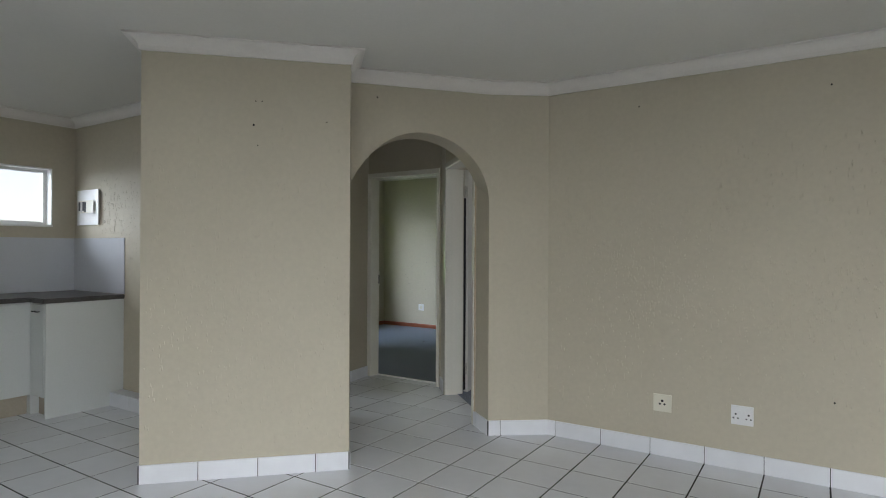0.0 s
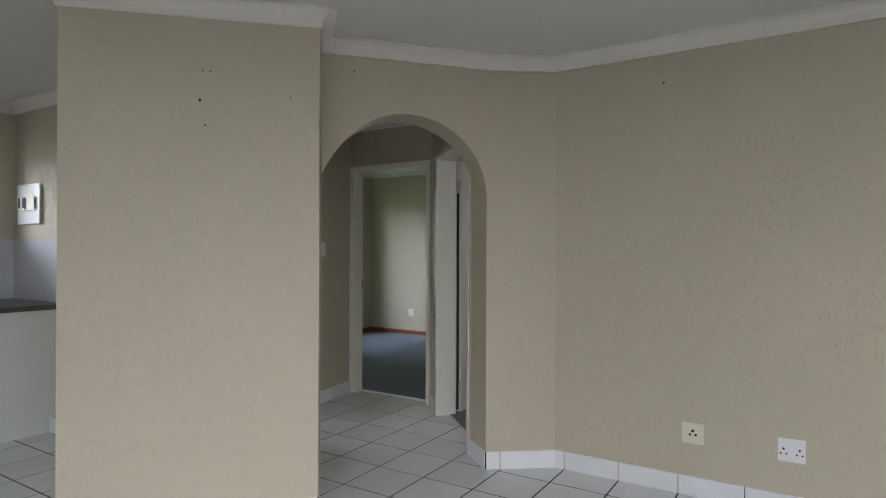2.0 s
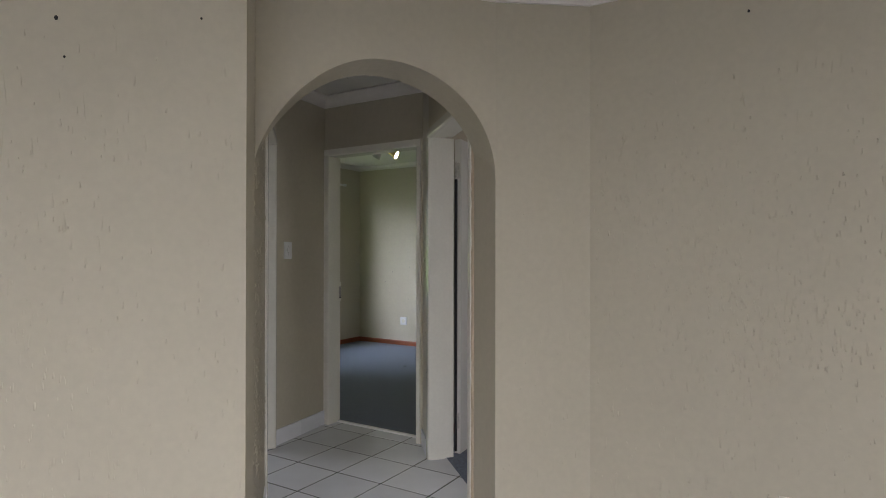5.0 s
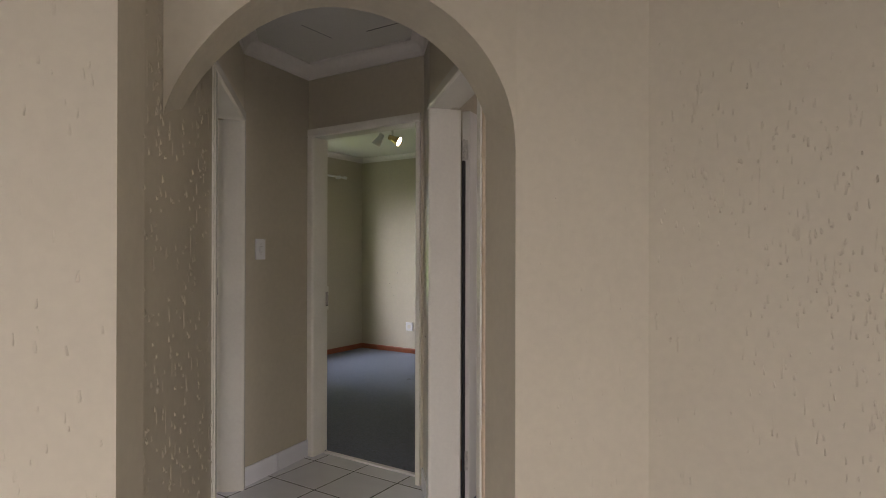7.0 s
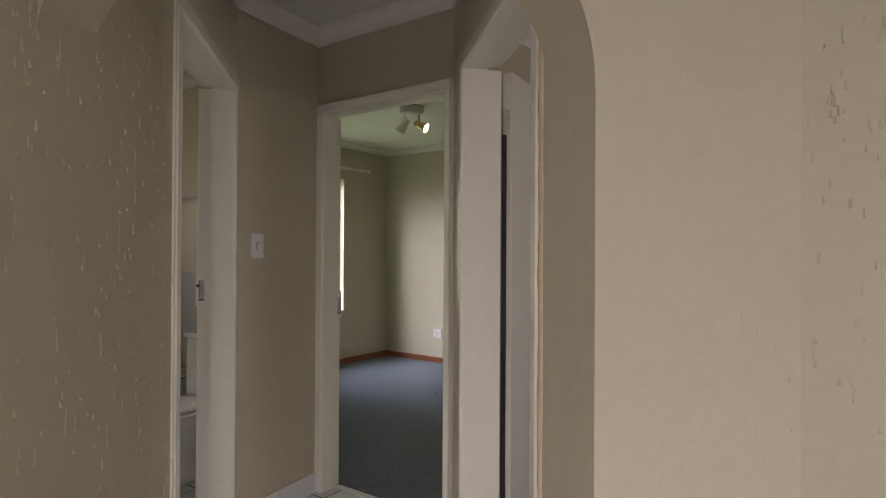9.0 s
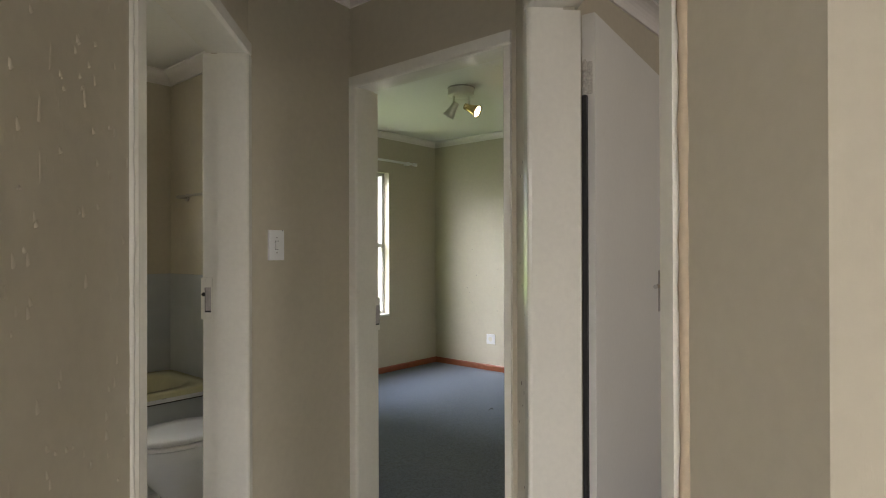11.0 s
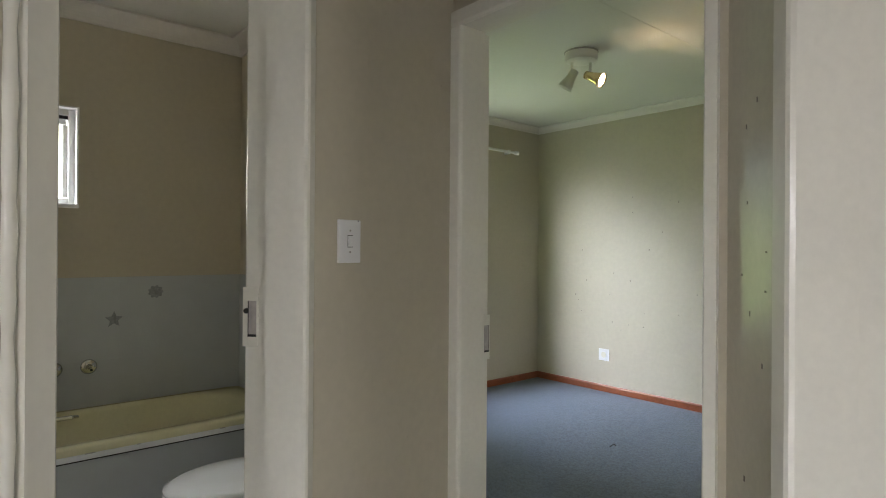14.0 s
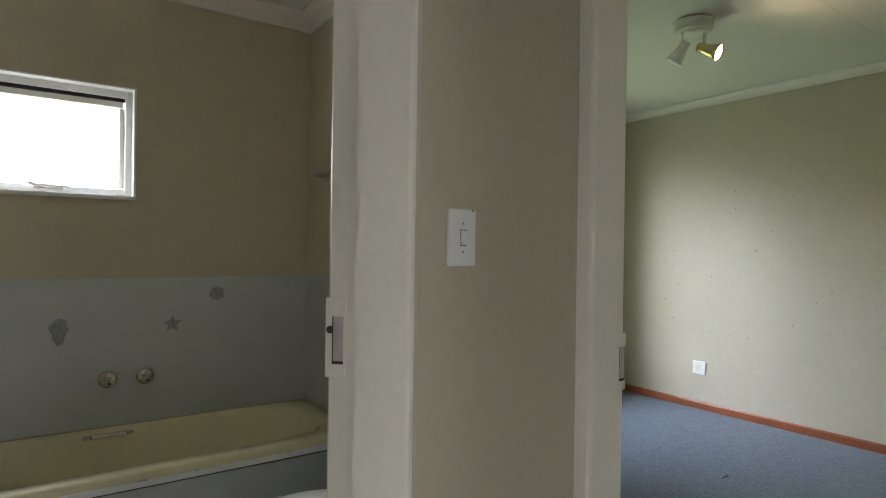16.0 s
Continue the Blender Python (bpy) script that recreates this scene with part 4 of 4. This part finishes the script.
skirting(PL, (-4.0, KY), 0.2, base)
ledge = empty("tiled_ledge", pose(0, 0, 0), "low white-tiled ledge beside the kitchen cabinet", "ledge", kind="structure")
part("ledge_bed", box(-4.878, -3.99, KY - 0.108, KY - 0.0005, 0.001, 0.104), GROUT, ledge)
for x0, x1 in ((-4.877, -4.602), (-4.598, -4.302), (-4.298, -4.002)):
    part("ledge_tile", box(x0, x1, KY - 0.116, KY - 0.1081, 0.003, 0.106, 0.001), SKIRT, ledge)
    part("ledge_tile", box(x0, x1, KY - 0.116, KY - 0.001, 0.1075, 0.114, 0.001), SKIRT, ledge)
skirting((EX, SY), (EX, RY), 0.2, base)


g = 0.0042
full = bpy.data.meshes.new("floor_tile")
bm = prism([(g, g), (TS - g, g), (TS - g, TS - g), (g, TS - g)], -0.006, 0.0016)
bmesh.ops.recalc_face_normals(bm, faces=bm.faces)
top = [e for e in bm.edges if all(v.co.z > -0.001 for v in e.verts)]
bmesh.ops.bevel(bm, geom=top, offset=0.0006, segments=1, affect="EDGES")
bm.to_mesh(full)
bm.free()
full.materials.append(TILE)
far = bmesh.new()
tile_rng = random.Random(12)
for i in range(-15, 13):
    for j in range(-21, 4):
        x, y = TX0 + i * TS, TY0 + j * TS
        if x + TS < WX or x > EX or y + TS < SY or y > 5.36:
            continue
        if (y > RY and x > -2.1) or (x > -2.72 and y > 4.95):
            continue
        if y + TS > 5.352:
            bm = prism([(x + g, y + g), (x + TS - g, y + g), (x + TS - g, 5.35), (x + g, 5.35)], -0.006, 0.0016)
            part("floor_tile", bm, TILE, floor_ob)
        elif -3.9 < x < 0.9 and y > 0.4 or (x < -3.5 and 1.9 < y < 3.3):
            ob = new("floor_tile", full)
            ob.location = (x, y, tile_rng.uniform(-0.0004, 0.0004))
            ob.parent = floor_ob
        else:
            add_prism(far, [(x + g, y + g), (x + TS - g, y + g), (x + TS - g, y + TS - g), (x + g, y + TS - g)], -0.006, 0.0016)
tagged(part("floor_tile_rest", far, TILE, floor_ob), kind="stuff")
